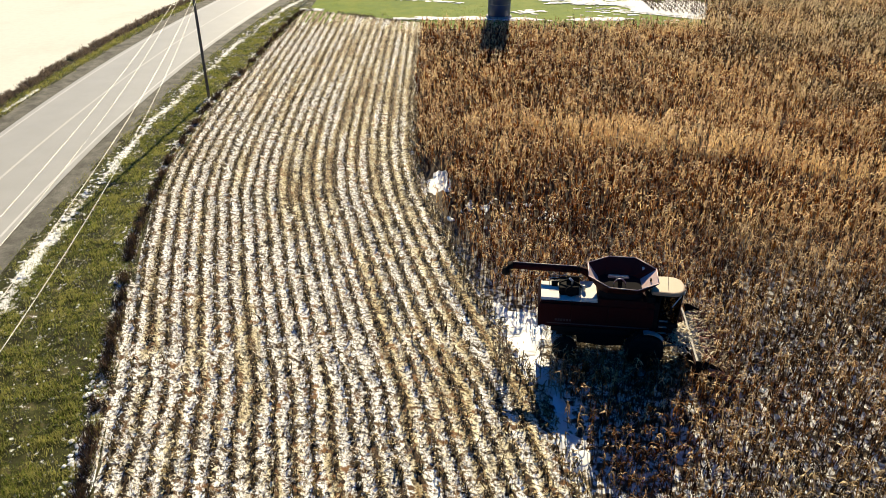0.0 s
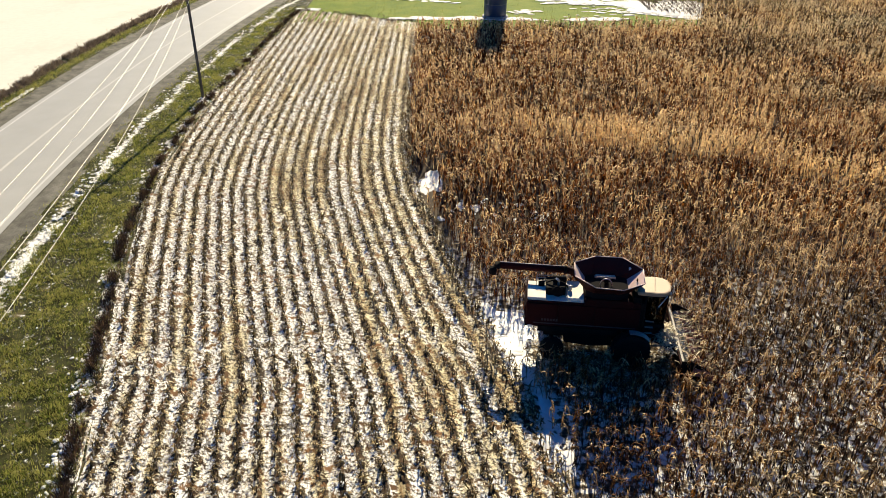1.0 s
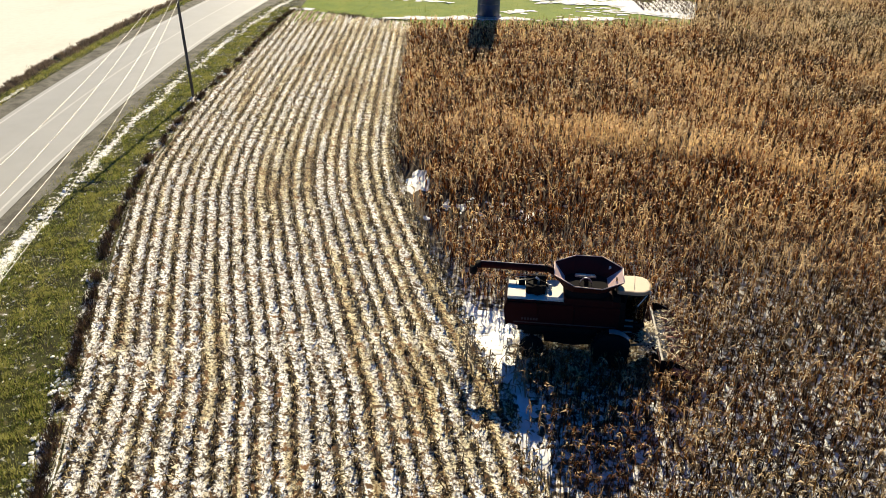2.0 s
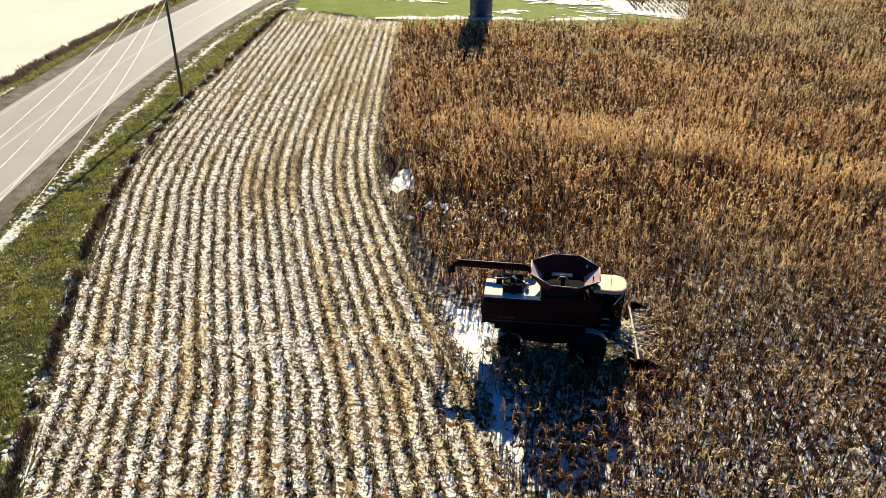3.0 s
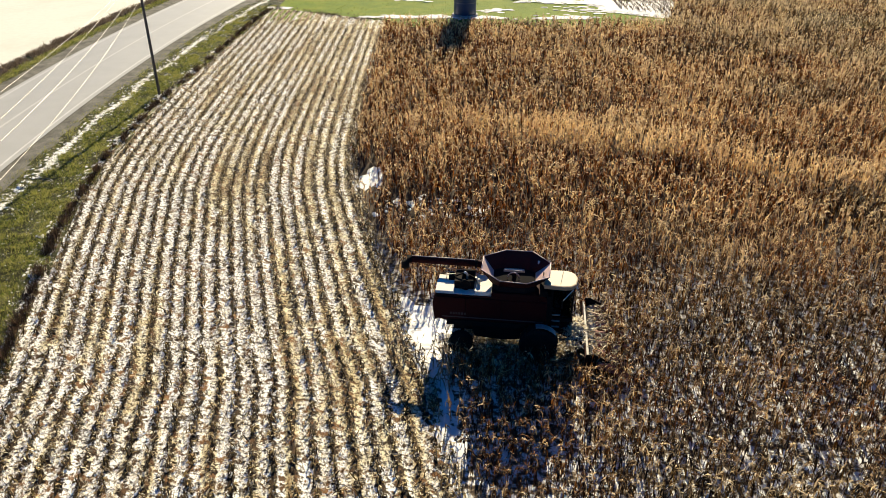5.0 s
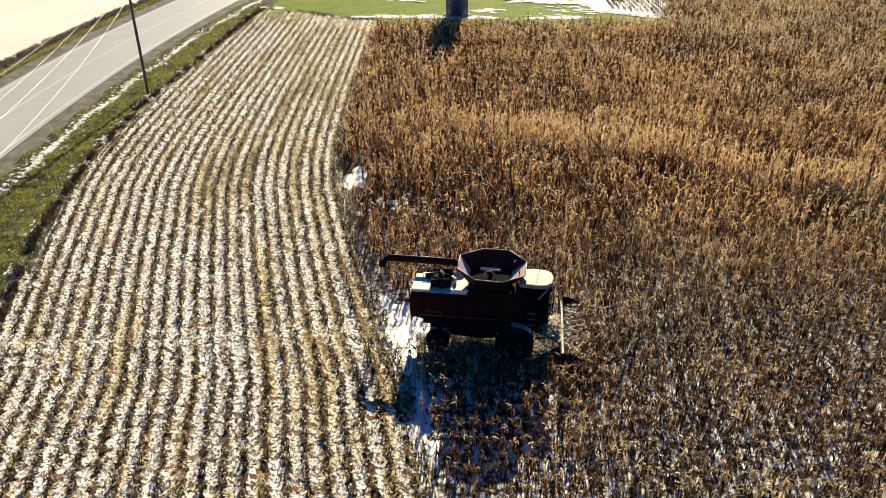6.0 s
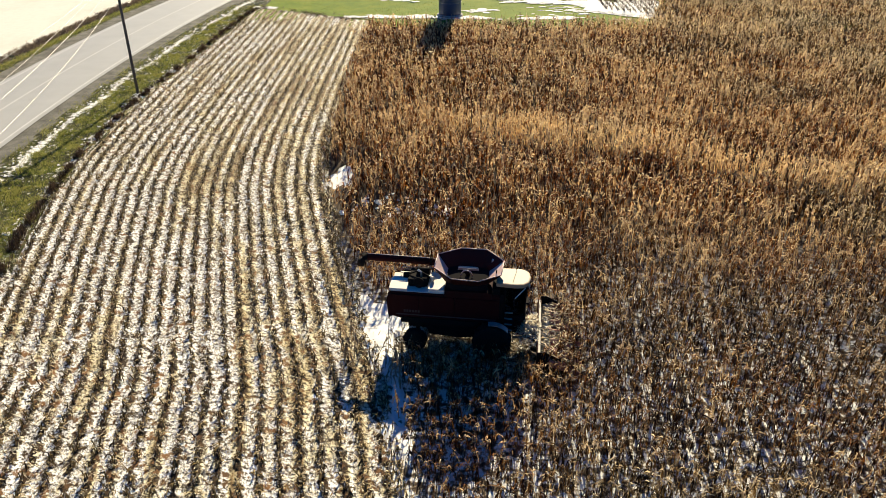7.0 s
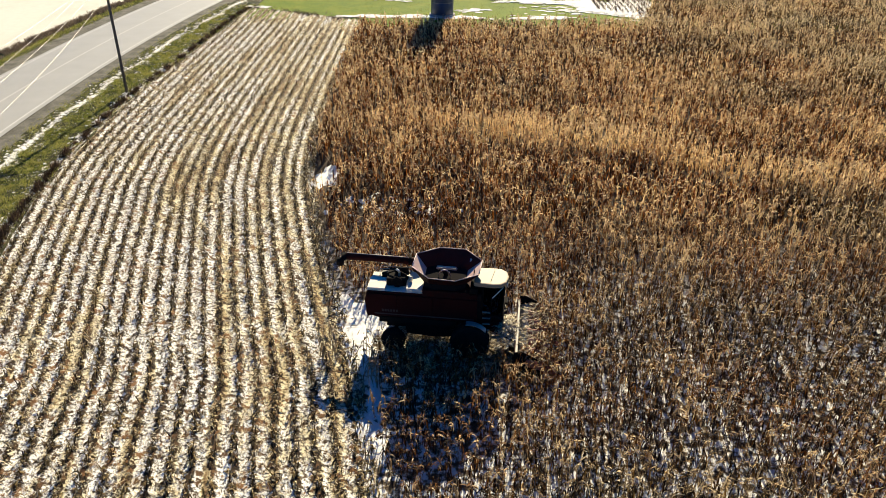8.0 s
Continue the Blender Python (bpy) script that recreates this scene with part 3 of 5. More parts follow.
def lawn_snow():
    X = np.concatenate([rng.uniform(-3.9, 23.7, 1500), rng.uniform(-15.7, -13.3, 60), 15 + 21.5 * rng.random(1100), rng.normal(30.3, 3.8, 700), rng.normal(13.1, 1.1, 90), rng.uniform(-11, 4.4, 60)])
    Y = np.concatenate([89.0 + rng.normal(0, 0.35, 1500), rng.normal(93.5, 0.25, 60), 99.4 - 0.123 * (X[1560:2660] - 15) + rng.normal(0, 0.9, 1100),
                        rng.normal(93.4, 2.1, 700), rng.normal(92.7, 0.4, 90), 101.3 - 0.21 * (X[-60:] + 11) + rng.normal(0, 0.3, 60)])
    keep = patchy(X * 0.6, Y * 2.5, 1.2, 3.3) > 0.33
    snow_flecks("lawn_snow", X[keep], Y[keep], np.full(keep.sum(), 0.05), rng.uniform(0.06, 0.3, keep.sum()), "broken snow remains over the far lawn", (2.2, 0.8))


lawn_snow()

# the harvested swath behind the machine: trodden snow with scattered residue
U, V = np.meshgrid(np.linspace(-9.0, -2.2, 50), np.linspace(-3.0, 2.2, 28), indexing="ij")
X, Y = COMBINE[0] + U * DIR[0] + V * SIDE[0], COMBINE[1] + U * DIR[1] + V * SIDE[1]
X = np.maximum(X + 0.5 * np.sin(V * 2.3) * np.clip(U + 4, 0, 2), stub_right(Y) - 0.1)
Z = 0.05 + 0.03 * np.cos(2 * np.pi * V / 0.76) * np.clip(U + 4, 0, 1) - 0.09 * np.clip((U + 2.9) / 0.7, 0, 1) + 0.04 * (patchy(X, Y, 0.5, 0.9) - 0.5)
tagged(grid_mesh("cut_swath", (X, Y), Z, M_SWATH), "icy snow strip where the corn was just cut", "swath", kind="structure")

# ---- standing corn ----
def corn_spots():
    """Plants in rows that run the way the machine drives, with the cut swath, gaps and thin places left out."""
    v = np.arange(-95, 190) * 0.762
    u = np.arange(-40, 175, 0.195)
    U, V = np.meshgrid(u, v)
    U = (U + rng.normal(0, 0.05, U.shape)).ravel()
    V = (V + rng.normal(0, 0.05, V.shape)).ravel()
    x, y = COMBINE[0] + U * DIR[0] + V * SIDE[0], COMBINE[1] + U * DIR[1] + V * SIDE[1]
    gap = np.interp(y, [10, 16.5, 18.5, 26, 32, 50, 60], [0.3, 0.35, 0.75, 0.6, 0.25, 0.15, 0.1]) + 0.3 * patchy(x * 0, y, 0.8, 3.0)
    ok = (x > stub_right(y) + gap) & (y < corn_far(x)) & (y > -25) & (x < 95)
    ok &= ~((U < 4.2) & (V > -2.2) & (V < 2.15 + 0.5 * np.clip(-U - 3, 0, 1)))                       # swath
    ok &= ~((x < stub_right(y) + 1.75) & (np.abs(y - 40.9) < 2.9) & (rng.random(len(x)) < 0.93))         # snow gap
    keep = rng.random(len(x))
    far = np.clip((y - 45) / 60, 0, 1)
    ok &= keep > 0.04 + 0.30 * far
    thin = np.exp(-((x - 6.7) / 3.4) ** 2 - ((y - 37.4) / 1.8) ** 2) * 0.55 + 0.25 * (patchy(x, y, 1.3, 5.0) > 0.66)
    ok &= rng.random(len(x)) > thin
    ok &= (rng.random(len(x)) > 0.55) | (x > stub_right(y) + gap + 0.35) | (y > 30)
    seen = (y > 10.5) & (x < 29 + np.clip(y - 14, 0, 200) * 0.56)        # the rest of the crop stands thinner
    ok &= seen | (rng.random(len(x)) < 0.42)
    return x[ok], y[ok], seen[ok]


def band_line(x):
    """Where a strip of taller, drier plants crosses the field."""
    return 47.9 - 0.42 * (x - 14.5) + 0.5 * np.sin(x / 2.7) + 0.3 * np.sin(x / 1.1)


def corn_tint(x, y):
    """Gold where the crop is driest, red-brown elsewhere; lowered near by for the shade between plants."""
    off = y - band_line(x)
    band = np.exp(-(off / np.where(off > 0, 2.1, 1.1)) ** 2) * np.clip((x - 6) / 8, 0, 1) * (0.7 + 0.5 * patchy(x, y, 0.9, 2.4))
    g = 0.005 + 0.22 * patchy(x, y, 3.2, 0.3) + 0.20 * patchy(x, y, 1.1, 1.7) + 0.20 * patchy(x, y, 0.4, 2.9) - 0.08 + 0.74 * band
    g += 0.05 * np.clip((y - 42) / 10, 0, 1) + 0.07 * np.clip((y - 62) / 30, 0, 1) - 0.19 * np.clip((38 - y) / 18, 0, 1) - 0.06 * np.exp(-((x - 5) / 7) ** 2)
    return g, band


def corn():
    x, y, seen = corn_spots()
    n = len(x)
    tint, band = corn_tint(x, y)
    clump = rng.normal(0, 1, (160, 200))[(np.floor((x + 0.3 * y) / 0.85).astype(int)) % 160, np.floor(y / 1.15).astype(int) % 200]
    tint = tint + rng.normal(0, 1, n) * np.interp(y, [20, 60, 90], [0.15, 0.21, 0.24]) + clump * np.interp(y, [18, 40, 80], [0.05, 0.09, 0.09]) + 0.01 * np.clip((y - 36) / 10, 0, 1) - 0.08 * np.clip((y - 52) / 16, 0, 1)
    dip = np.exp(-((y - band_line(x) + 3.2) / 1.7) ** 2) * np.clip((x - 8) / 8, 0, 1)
    # darker tint stands for the shadow that the taller band casts
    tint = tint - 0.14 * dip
    hgt = np.interp(y, [20, 40, 80], [1.5, 1.65, 1.75]) + 0.35 * band - 0.25 * dip + 0.2 * (patchy(x, y, 2.0, 4.0) - 0.5) + rng.normal(0, 0.13, n) + clump * np.interp(y, [18, 40, 80], [0.03, 0.08, 0.10])
    lean = rng.normal(0, 1, (n, 2)) * np.interp(y, [28, 40], [0.06, 0.10])[:, None] + (rng.random((n, 1)) < 0.06) * rng.normal(0, 0.5, (n, 2))
    heap = Heap()
    base = np.stack([x, y, np.zeros(n)], -1)
    top = base + np.stack([lean[:, 0] * hgt, lean[:, 1] * hgt, hgt * 0.93], -1)
    level = np.where(~seen, 3, np.where(y < 34, 0, np.where(y < 58, 1, 2)))
    for lv, (leaves, k, wide) in enumerate([(18, 3, 1.0), (10, 2, 1.8), (9, 2, 2.6), (4, 1, 2.6)]):
        q = level == lv
        m = int(q.sum())
        co, f = stems(base[q], top[q], np.full(m, 0.013), np.full(m, 0.006))
        # stems tinted down, as if shaded by the leaves
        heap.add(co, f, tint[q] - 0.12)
        for i in range(leaves):
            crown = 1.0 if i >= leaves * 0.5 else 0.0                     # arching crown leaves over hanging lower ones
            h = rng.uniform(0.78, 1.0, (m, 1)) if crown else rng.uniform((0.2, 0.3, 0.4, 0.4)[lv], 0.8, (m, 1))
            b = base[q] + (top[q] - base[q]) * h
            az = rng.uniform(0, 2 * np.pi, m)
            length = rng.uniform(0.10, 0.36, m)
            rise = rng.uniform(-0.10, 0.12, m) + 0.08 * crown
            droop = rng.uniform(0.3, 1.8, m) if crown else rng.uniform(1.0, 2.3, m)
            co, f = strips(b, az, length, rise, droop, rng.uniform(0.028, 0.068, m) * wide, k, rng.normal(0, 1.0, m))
            # crown tinted lighter, lower leaves darker: canopy shade put into the colour
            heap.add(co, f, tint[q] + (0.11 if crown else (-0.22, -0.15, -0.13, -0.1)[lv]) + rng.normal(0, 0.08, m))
        for i in range((3, 3, 2, 0)[lv]):                            # tassel
            az = rng.uniform(0, 2 * np.pi, m)
            co, f = strips(top[q] - np.array([0, 0, 0.02]), az, rng.uniform(0.05, 0.16, m), rng.uniform(0.12, 0.26, m), rng.uniform(0, 0.3, m), np.full(m, 0.018 * wide), 1)
            heap.add(co, f, tint[q] + 0.12)
        if lv < 2:                                                      # hanging ear in its husk
            b = base[q] + (top[q] - base[q]) * rng.uniform(0.42, 0.56, (m, 1))
            az = rng.uniform(0, 2 * np.pi, m)
            for turn in (0.0, 1.57):
                co, f = strips(b, az, np.full(m, 0.10), np.full(m, -0.02), np.full(m, 1.5), np.full(m, 0.05), 2, np.full(m, turn))
                heap.add(co, f, tint[q] + 0.3)
    q = np.flatnonzero((level < 2) & (rng.random(n) < 0.004))           # broken stalks that lie across the others
    az = rng.choice([0.0, math.pi], len(q)) + rng.normal(0, 0.7, len(q))
    at = base[q] + np.array([0, 0, 1.0]) * rng.uniform(1.2, 1.75, (len(q), 1))
    end = at + np.stack([np.cos(az), np.sin(az), rng.normal(0, 0.12, len(q))], -1) * rng.uniform(0.5, 1.1, (len(q), 1))
    heap.add(*stems(at, end, np.full(len(q), 0.014), np.full(len(q), 0.008)), np.full(len(q), 0.75))
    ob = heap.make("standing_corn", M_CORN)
    co = np.empty(len(ob.data.vertices) * 3, np.float32)
    ob.data.vertices.foreach_get("co", co)
    vx, vy = co[0::3], co[1::3]
    grey = np.clip((28 + np.clip((vx - 11) * 0.7, 0, 14) - vy) / 18, 0, 0.62) + np.clip((vx - 30) / 40, 0, 0.35) + 0.4 * np.clip((vy - 48) / 30, 0, 1) * np.clip((vx - 4) / 26, 0, 1) + 0.8 * (patchy(vx, vy, 2.4, 6.6) - 0.58)
    a = ob.data.attributes.new("bleach", "FLOAT", "POINT")
    a.data.foreach_set("value", np.clip(grey, 0, 1).astype(np.float32))
    return tagged(ob, "dense standing field of dry brown corn", "corn crop", kind="stuff")


corn()


# ---- stubble and litter ----
def stubble():
    heap = Heap()
    rows = np.arange(NROW)
    yy = np.concatenate([np.arange(-9, 9, 0.4), np.arange(9, 93, 0.15)])
    R, Y = np.meshgrid(np.append(rows + 0.5, [-0.15, 0.1]), yy)
    R, Y = R.ravel(), (Y + rng.normal(0, 0.05, Y.shape)).ravel()
    X = stub_right(Y) - R * ROW + rng.normal(0, 0.075, len(Y))
    ok = (X > stub_left(Y) + 0.25) & (Y < stub_far(X) - 0.1) & (rng.random(len(Y)) > 0.10 + 0.5 * (patchy(X, Y * 1.3, 0.42, 3.7) > 0.55))
    ok &= rng.random(len(Y)) > 0.75 * straw_cover(X, Y) + 0.35 * np.clip((Y - 40) / 25, 0, 1)
    X, Y = X[ok], Y[ok]
    n = len(X)
    h = rng.uniform(0.15, 0.42, n)
    base = np.stack([X, Y, np.full(n, 0.0)], -1)
    lean = rng.normal(0, 0.22, (n, 2))
    top = base + np.stack([lean[:, 0] * h, lean[:, 1] * h, h], -1)
    tint = np.clip(rng.normal(0.14, 0.15, n) + 0.3 * (patchy(X, Y, 0.8, 5.1) - 0.5) + 0.25 * np.clip((Y - 38) / 25, 0, 1), 0, 1)
    heap.add(*stems(base, top, np.full(n, 0.026), np.full(n, 0.022)), tint)
    for i in range(4):                                                   # shreds that hang from each stump
        q = rng.random(n) < 0.75
        m = int(q.sum())
        b = base[q] + (top[q] - base[q]) * rng.uniform(0.3, 1.0, (m, 1))
        co, f = strips(b, rng.uniform(0, 6.28, m), rng.uniform(0.12, 0.32, m), rng.uniform(-0.02, 0.16, m), rng.uniform(0.3, 1.0, m), rng.uniform(0.035, 0.085, m), 2, rng.normal(0, 0.8, m))
        heap.add(co, f, tint[q] + rng.normal(0.0, 0.12, m))
    return tagged(heap.make("corn_stubble", M_STALK), "rows of short cut corn stubble in snow", "stubble", kind="stuff")


stubble()


def litter(name, X, Y, z, size, label, mean=0.4):
    n = len(X)
    heap = Heap()
    b = np.stack([X, Y, z + rng.uniform(0.0, 0.06, n)], -1)
    co, f = strips(b, rng.uniform(0, 6.28, n), rng.uniform(0.4, 1.0, n) * size, rng.uniform(-0.08, 0.22, n), rng.uniform(-0.1, 0.7, n), rng.uniform(0.014, 0.048, n), 2, rng.normal(0, 0.9, n))
    heap.add(co, f, np.clip(rng.normal(mean, 0.16, n) + 0.25 * (patchy(X, Y, 1.3, 2.2) - 0.5), 0, 1))
    return tagged(heap.make(name, M_LITTER), label, "corn residue", kind="stuff")


Y = 9 + 84 * rng.random(88000) ** 1.35
R = rng.uniform(-0.5, NROW, len(Y))
X = stub_right(Y) - R * ROW
ok = (X > stub_left(Y) + 0.1) & (Y < stub_far(X)) & (rng.random(len(Y)) < 0.5 + 0.5 * np.sin(np.pi * (R - 0.5)) ** 2) & (patchy(X * 2.5, Y * 0.7, 0.8, 6.0) > 0.26)
litter("corn_litter", X[ok], Y[ok], 0.04, 0.22, "chopped straw and husks strewn over the stubble", 0.5)
U, V = rng.uniform(-5.0, 4.2, 9000), rng.uniform(-2.8, 2.1, 9000)
ok = rng.random(9000) < np.clip((U + 3.2) / 1.6, 0.015, 1)
X, Y = COMBINE[0] + U * DIR[0] + V * SIDE[0], COMBINE[1] + U * DIR[1] + V * SIDE[1]
ok &= X > stub_right(Y)
# lowest tint, so the residue carries the machine's shade
litter("corn_litter", X[ok], Y[ok], 0.07, 0.36, "fresh brown residue behind and under the machine, darkened for shade", -0.05)


# ---- grass ----
def blades(name, X, Y, z, lo, hi, wide, mat, label, category, mean, spread=0.16):
    n = len(X)
    heap = Heap()
    clump = patchy(X, Y, 0.3, 6.1) * 0.5 + patchy(X * 1.4, Y, 0.13, 2.7) * 0.5
    L = rng.uniform(lo, hi, n) * (0.15 + 1.7 * clump)
    co, f = strips(np.stack([X, Y, z], -1), rng.uniform(0, 6.28, n), L * rng.uniform(0.25, 0.8, n), L, rng.uniform(0.0, 0.6, n), rng.uniform(0.6, 1.3, n) * wide, 1)
    # low blades between tufts tinted darker, the tufts' shade in the colour
    heap.add(co, f, np.clip(rng.normal(mean, spread, n) + 0.35 * (patchy(X, Y, 0.9, 1.1) - 0.5) + 0.75 * (clump - 0.5), 0, 1))
    return tagged(heap.make(name, mat), label, category, kind="stuff")


n = 260000
Y = 13 + 82 * rng.random(n) ** 1.5
T = rng.random(n)
X = road_x(Y) + 5.05 + (stub_left(Y) + 0.3 - road_x(Y) - 5.05) * T
ok = rng.random(n) < np.clip((X - road_x(Y) - 5.15) * 0.55, 0.08, 1) * np.clip((patchy(X, Y, 0.5, 8.0) - 0.2) * 2.6, 0.2, 1) * (1 - 0.85 * np.exp(-((X - road_x(Y) - 6.5) / 0.4) ** 2))
X, Y = X[ok], Y[ok]
blades("verge_grass", X, Y, verge_z(X, Y), 0.04, 0.17, 0.028, M_GRASS, "rough green and yellowed roadside grass", "grass", 0.38)
n = 24000
Y = 12 + 81 * rng.random(n)
X = stub_left(Y) - 0.05 + rng.normal(0.0, 0.17, n)
ok = patchy(X, Y, 0.4, 9.0) > 0.36
blades("field_edge_weeds", X[ok], Y[ok], np.zeros(ok.sum()), 0.14, 0.46, 0.03, M_WEED, "dark dry weeds along the field edge", "weeds", 0.10)
n = 2600
X = rng.uniform(-15.1, -0.4, n)
Y = stub_far(X) - 0.3 + rng.normal(0, 0.6, n)
ok = patchy(X, Y, 0.6, 3.0) > 0.45
blades("headland_weeds", X[ok], Y[ok], np.zeros(ok.sum()), 0.08, 0.30, 0.04, M_DRY, "dark dry weeds along the end of the stubble", "weeds", 0.1)
n = 38000
Y = 35 + 70 * rng.random(n)
X = road_x(Y) - 7.95 + rng.normal(0, 0.36, n) + 0.25 * (patchy(Y * 0, Y, 1.2, 4.0) - 0.5)
ok = patchy(X, Y, 0.6, 2.0) > 0.18
X, Y = X[ok], Y[ok]
blades("roadside_weeds", X, Y, np.full(len(X), 0.0), 0.08, 0.34, 0.045, M_DRY, "dense brown dry weeds along the far roadside", "weeds", 0.5)
n = 15000
Y = 35 + 70 * rng.random(n)
X = road_x(Y) - 6.6 + rng.normal(0, 0.38, n)
blades("far_verge_grass", X, Y, np.full(n, 0.0), 0.06, 0.2, 0.035, M_GRASS, "short green grass on the far roadside", "grass", 0.4)
n = 12000
X, Y = -15 + 55 * rng.random(n), 84.5 + 22 * rng.random(n)
blades("lawn_grass", X, Y, np.full(n, -0.02), 0.04, 0.09, 0.05, M_LAWNGRASS, "short mown lawn grass", "grass", 0.48, 0.1)
# rows of corn stubs in the far snow, tinted dark to include their shadows
for i in range(13):
    m = 300
    X = 28.5 + 0.66 * i + rng.normal(0, 0.10, m)
    Y = 93.8 - 0.37 * i + (11.5 + 0.3 * i) * rng.random(m)
    blades("far_stub_row", X, Y, np.zeros(m), 0.2, 0.6, 0.05, M_DRY, "row of corn stubs in snow, dark with their shadows", "plant row", 0.1)


# ---- parts ----
def part(name, bm, mat, parent, label=""):
    me = bpy.data.meshes.new(name)
    bm.to_mesh(me)
    bm.free()
    me.materials.append(mat)
    ob = new(name, me)
    ob.parent = parent
    if label:
        ob["label"] = label
    return ob


def empty(name, m):
    ob = new(name)
    ob.matrix_world = m
    return ob


def box(x0, x1, y0, y1, z0, z1, bevel=0.0, bm=None):
    bm = bm or bmesh.new()
    r = bmesh.ops.create_cube(bm, size=1.0, matrix=Matrix.Translation(((x0 + x1) / 2, (y0 + y1) / 2, (z0 + z1) / 2)) @ Matrix.Diagonal((abs(x1 - x0), abs(y1 - y0), abs(z1 - z0), 1)))
    if bevel:
        ed = {e for v in r["verts"] for e in v.link_edges}
        bmesh.ops.bevel(bm, geom=list(ed), offset=bevel, segments=2, affect="EDGES", profile=0.6)
    return bm


def prism(profile, y0, y1, bevel=0.0, axis="y", bm=None):
    """A closed outline in x and z, given thickness along y (or an outline in x and y with height, for axis z)."""
    bm = bm or bmesh.new()
    if axis == "y":
        a = [bm.verts.new((x, y0, z)) for x, z in profile]
        b = [bm.verts.new((x, y1, z)) for x, z in profile]
    else:
        a = [bm.verts.new((x, y, y0)) for x, y in profile]
        b = [bm.verts.new((x, y, y1)) for x, y in profile]
    n = len(a)
    fs = [bm.faces.new(a), bm.faces.new(b[::-1])]
    for i in range(n):
        fs.append(bm.faces.new((a[i], b[i], b[(i + 1) % n], a[(i + 1) % n])))
    bmesh.ops.recalc_face_normals(bm, faces=fs)
    if bevel:
        ed = {e for f in fs for e in f.edges}
        bmesh.ops.bevel(bm, geom=list(ed), offset=bevel, segments=2, affect="EDGES", profile=0.6)
    return bm


def tube(points, r, seg=10, bm=None, caps=True):
    """A round bar along the points; r one radius or one for each point."""
    bm = bm or bmesh.new()
    pts = [Vector(p) for p in points]
    rad = r if isinstance(r, (list, tuple)) else [r] * len(pts)
    rings = []
    for i, p in enumerate(pts):
        d = (pts[min(i + 1, len(pts) - 1)] - pts[max(i - 1, 0)]).normalized()
        side = d.cross(Vector((0, 0, 1)) if abs(d.z) < 0.9 else Vector((1, 0, 0))).normalized()
        up = side.cross(d)
        rings.append([bm.verts.new(p + rad[i] * (math.cos(a) * side + math.sin(a) * up)) for a in (2 * math.pi * k / seg for k in range(seg))])
    for a, b in zip(rings, rings[1:]):
        for k in range(seg):
            f = bm.faces.new((a[k], a[(k + 1) % seg], b[(k + 1) % seg], b[k]))
            f.smooth = True
    if caps:
        bm.faces.new(rings[0][::-1])
        bm.faces.new(rings[-1])
    return bm


def sweep_round(profile, seg=28, axis="y", at=(0, 0, 0), bm=None):
    """A turned body: profile of (radius, along) about an axis through at."""
    bm = bm or bmesh.new()
    rings = []
    for r, h in profile:
        ring = []
        for k in range(seg):
            a = 2 * math.pi * k / seg
            p = (r * math.cos(a), h, r * math.sin(a)) if axis == "y" else ((r * math.cos(a), r * math.sin(a), h) if axis == "z" else (h, r * math.cos(a), r * math.sin(a)))
            ring.append(bm.verts.new(Vector(p) + Vector(at)))
        rings.append(ring)
    fs = []
    for a, b in zip(rings, rings[1:]):
        for k in range(seg):
            f = bm.faces.new((a[k], a[(k + 1) % seg], b[(k + 1) % seg], b[k]))
            f.smooth = True
            fs.append(f)
    fs += [bm.faces.new(rings[0][::-1]), bm.faces.new(rings[-1])]
    bmesh.ops.recalc_face_normals(bm, faces=fs)
    return bm


# ---- the combine harvester: x forward, y to its left, z up ----
def wheel(parent, name, at, radius, width, side):
    """A lugged tyre on a dished rim."""
    hub = part(name, sweep_round([(radius * 0.16, -0.06), (radius * 0.16, 0.06)], 14, "y", at), M_RIM, parent, "grey dished wheel")
    r, w = radius, width / 2
    tyre = sweep_round([(0.60 * r, -w * 0.8), (0.78 * r, -w), (0.90 * r, -w * 0.95), (0.955 * r, -w * 0.75), (0.965 * r, 0), (0.955 * r, w * 0.75), (0.90 * r, w * 0.95), (0.78 * r, w), (0.60 * r, w * 0.8)], 36, "y", at)
    n = 20
    for i in range(n):                                                   # slanting lugs
        for s in (-1, 1):
            a = 2 * math.pi * (i + (0.5 if s > 0 else 0)) / n
            m = Matrix.Translation(at) @ Matrix.Rotation(a, 4, "Y") @ Matrix.Translation((0.965 * r, s * w * 0.48, 0)) @ Matrix.Rotation(s * 0.6, 4, "X")
            lug = bmesh.new()
            bmesh.ops.create_cube(lug, size=1.0, matrix=m @ Matrix.Diagonal((0.07 * r, w * 0.95, 0.055 * r, 1)))
            part("tyre_lug", lug, M_RUBBER, hub)
    part("tyre", tyre, M_RUBBER, hub, "black lugged rubber tyre")
    rim = sweep_round([(0.61 * r, -w * 0.72), (0.61 * r, w * 0.72), (0.55 * r, w * 0.70), (0.50 * r, w * 0.25 * side), (0.2 * r, w * 0.15 * side)], 28, "y", at)
    part("rim", rim, M_RIM, hub, "dusty grey steel rim")
    for i in range(8):
        a = 2 * math.pi * i / 8
        p = Vector(at) + Vector((0.26 * r * math.cos(a), side * (w * 0.15 + 0.02), 0.26 * r * math.sin(a)))
        part("wheel_nut", sweep_round([(0.02, -0.02), (0.02, 0.03)], 6, "y", p), M_STEEL, hub)
    return hub


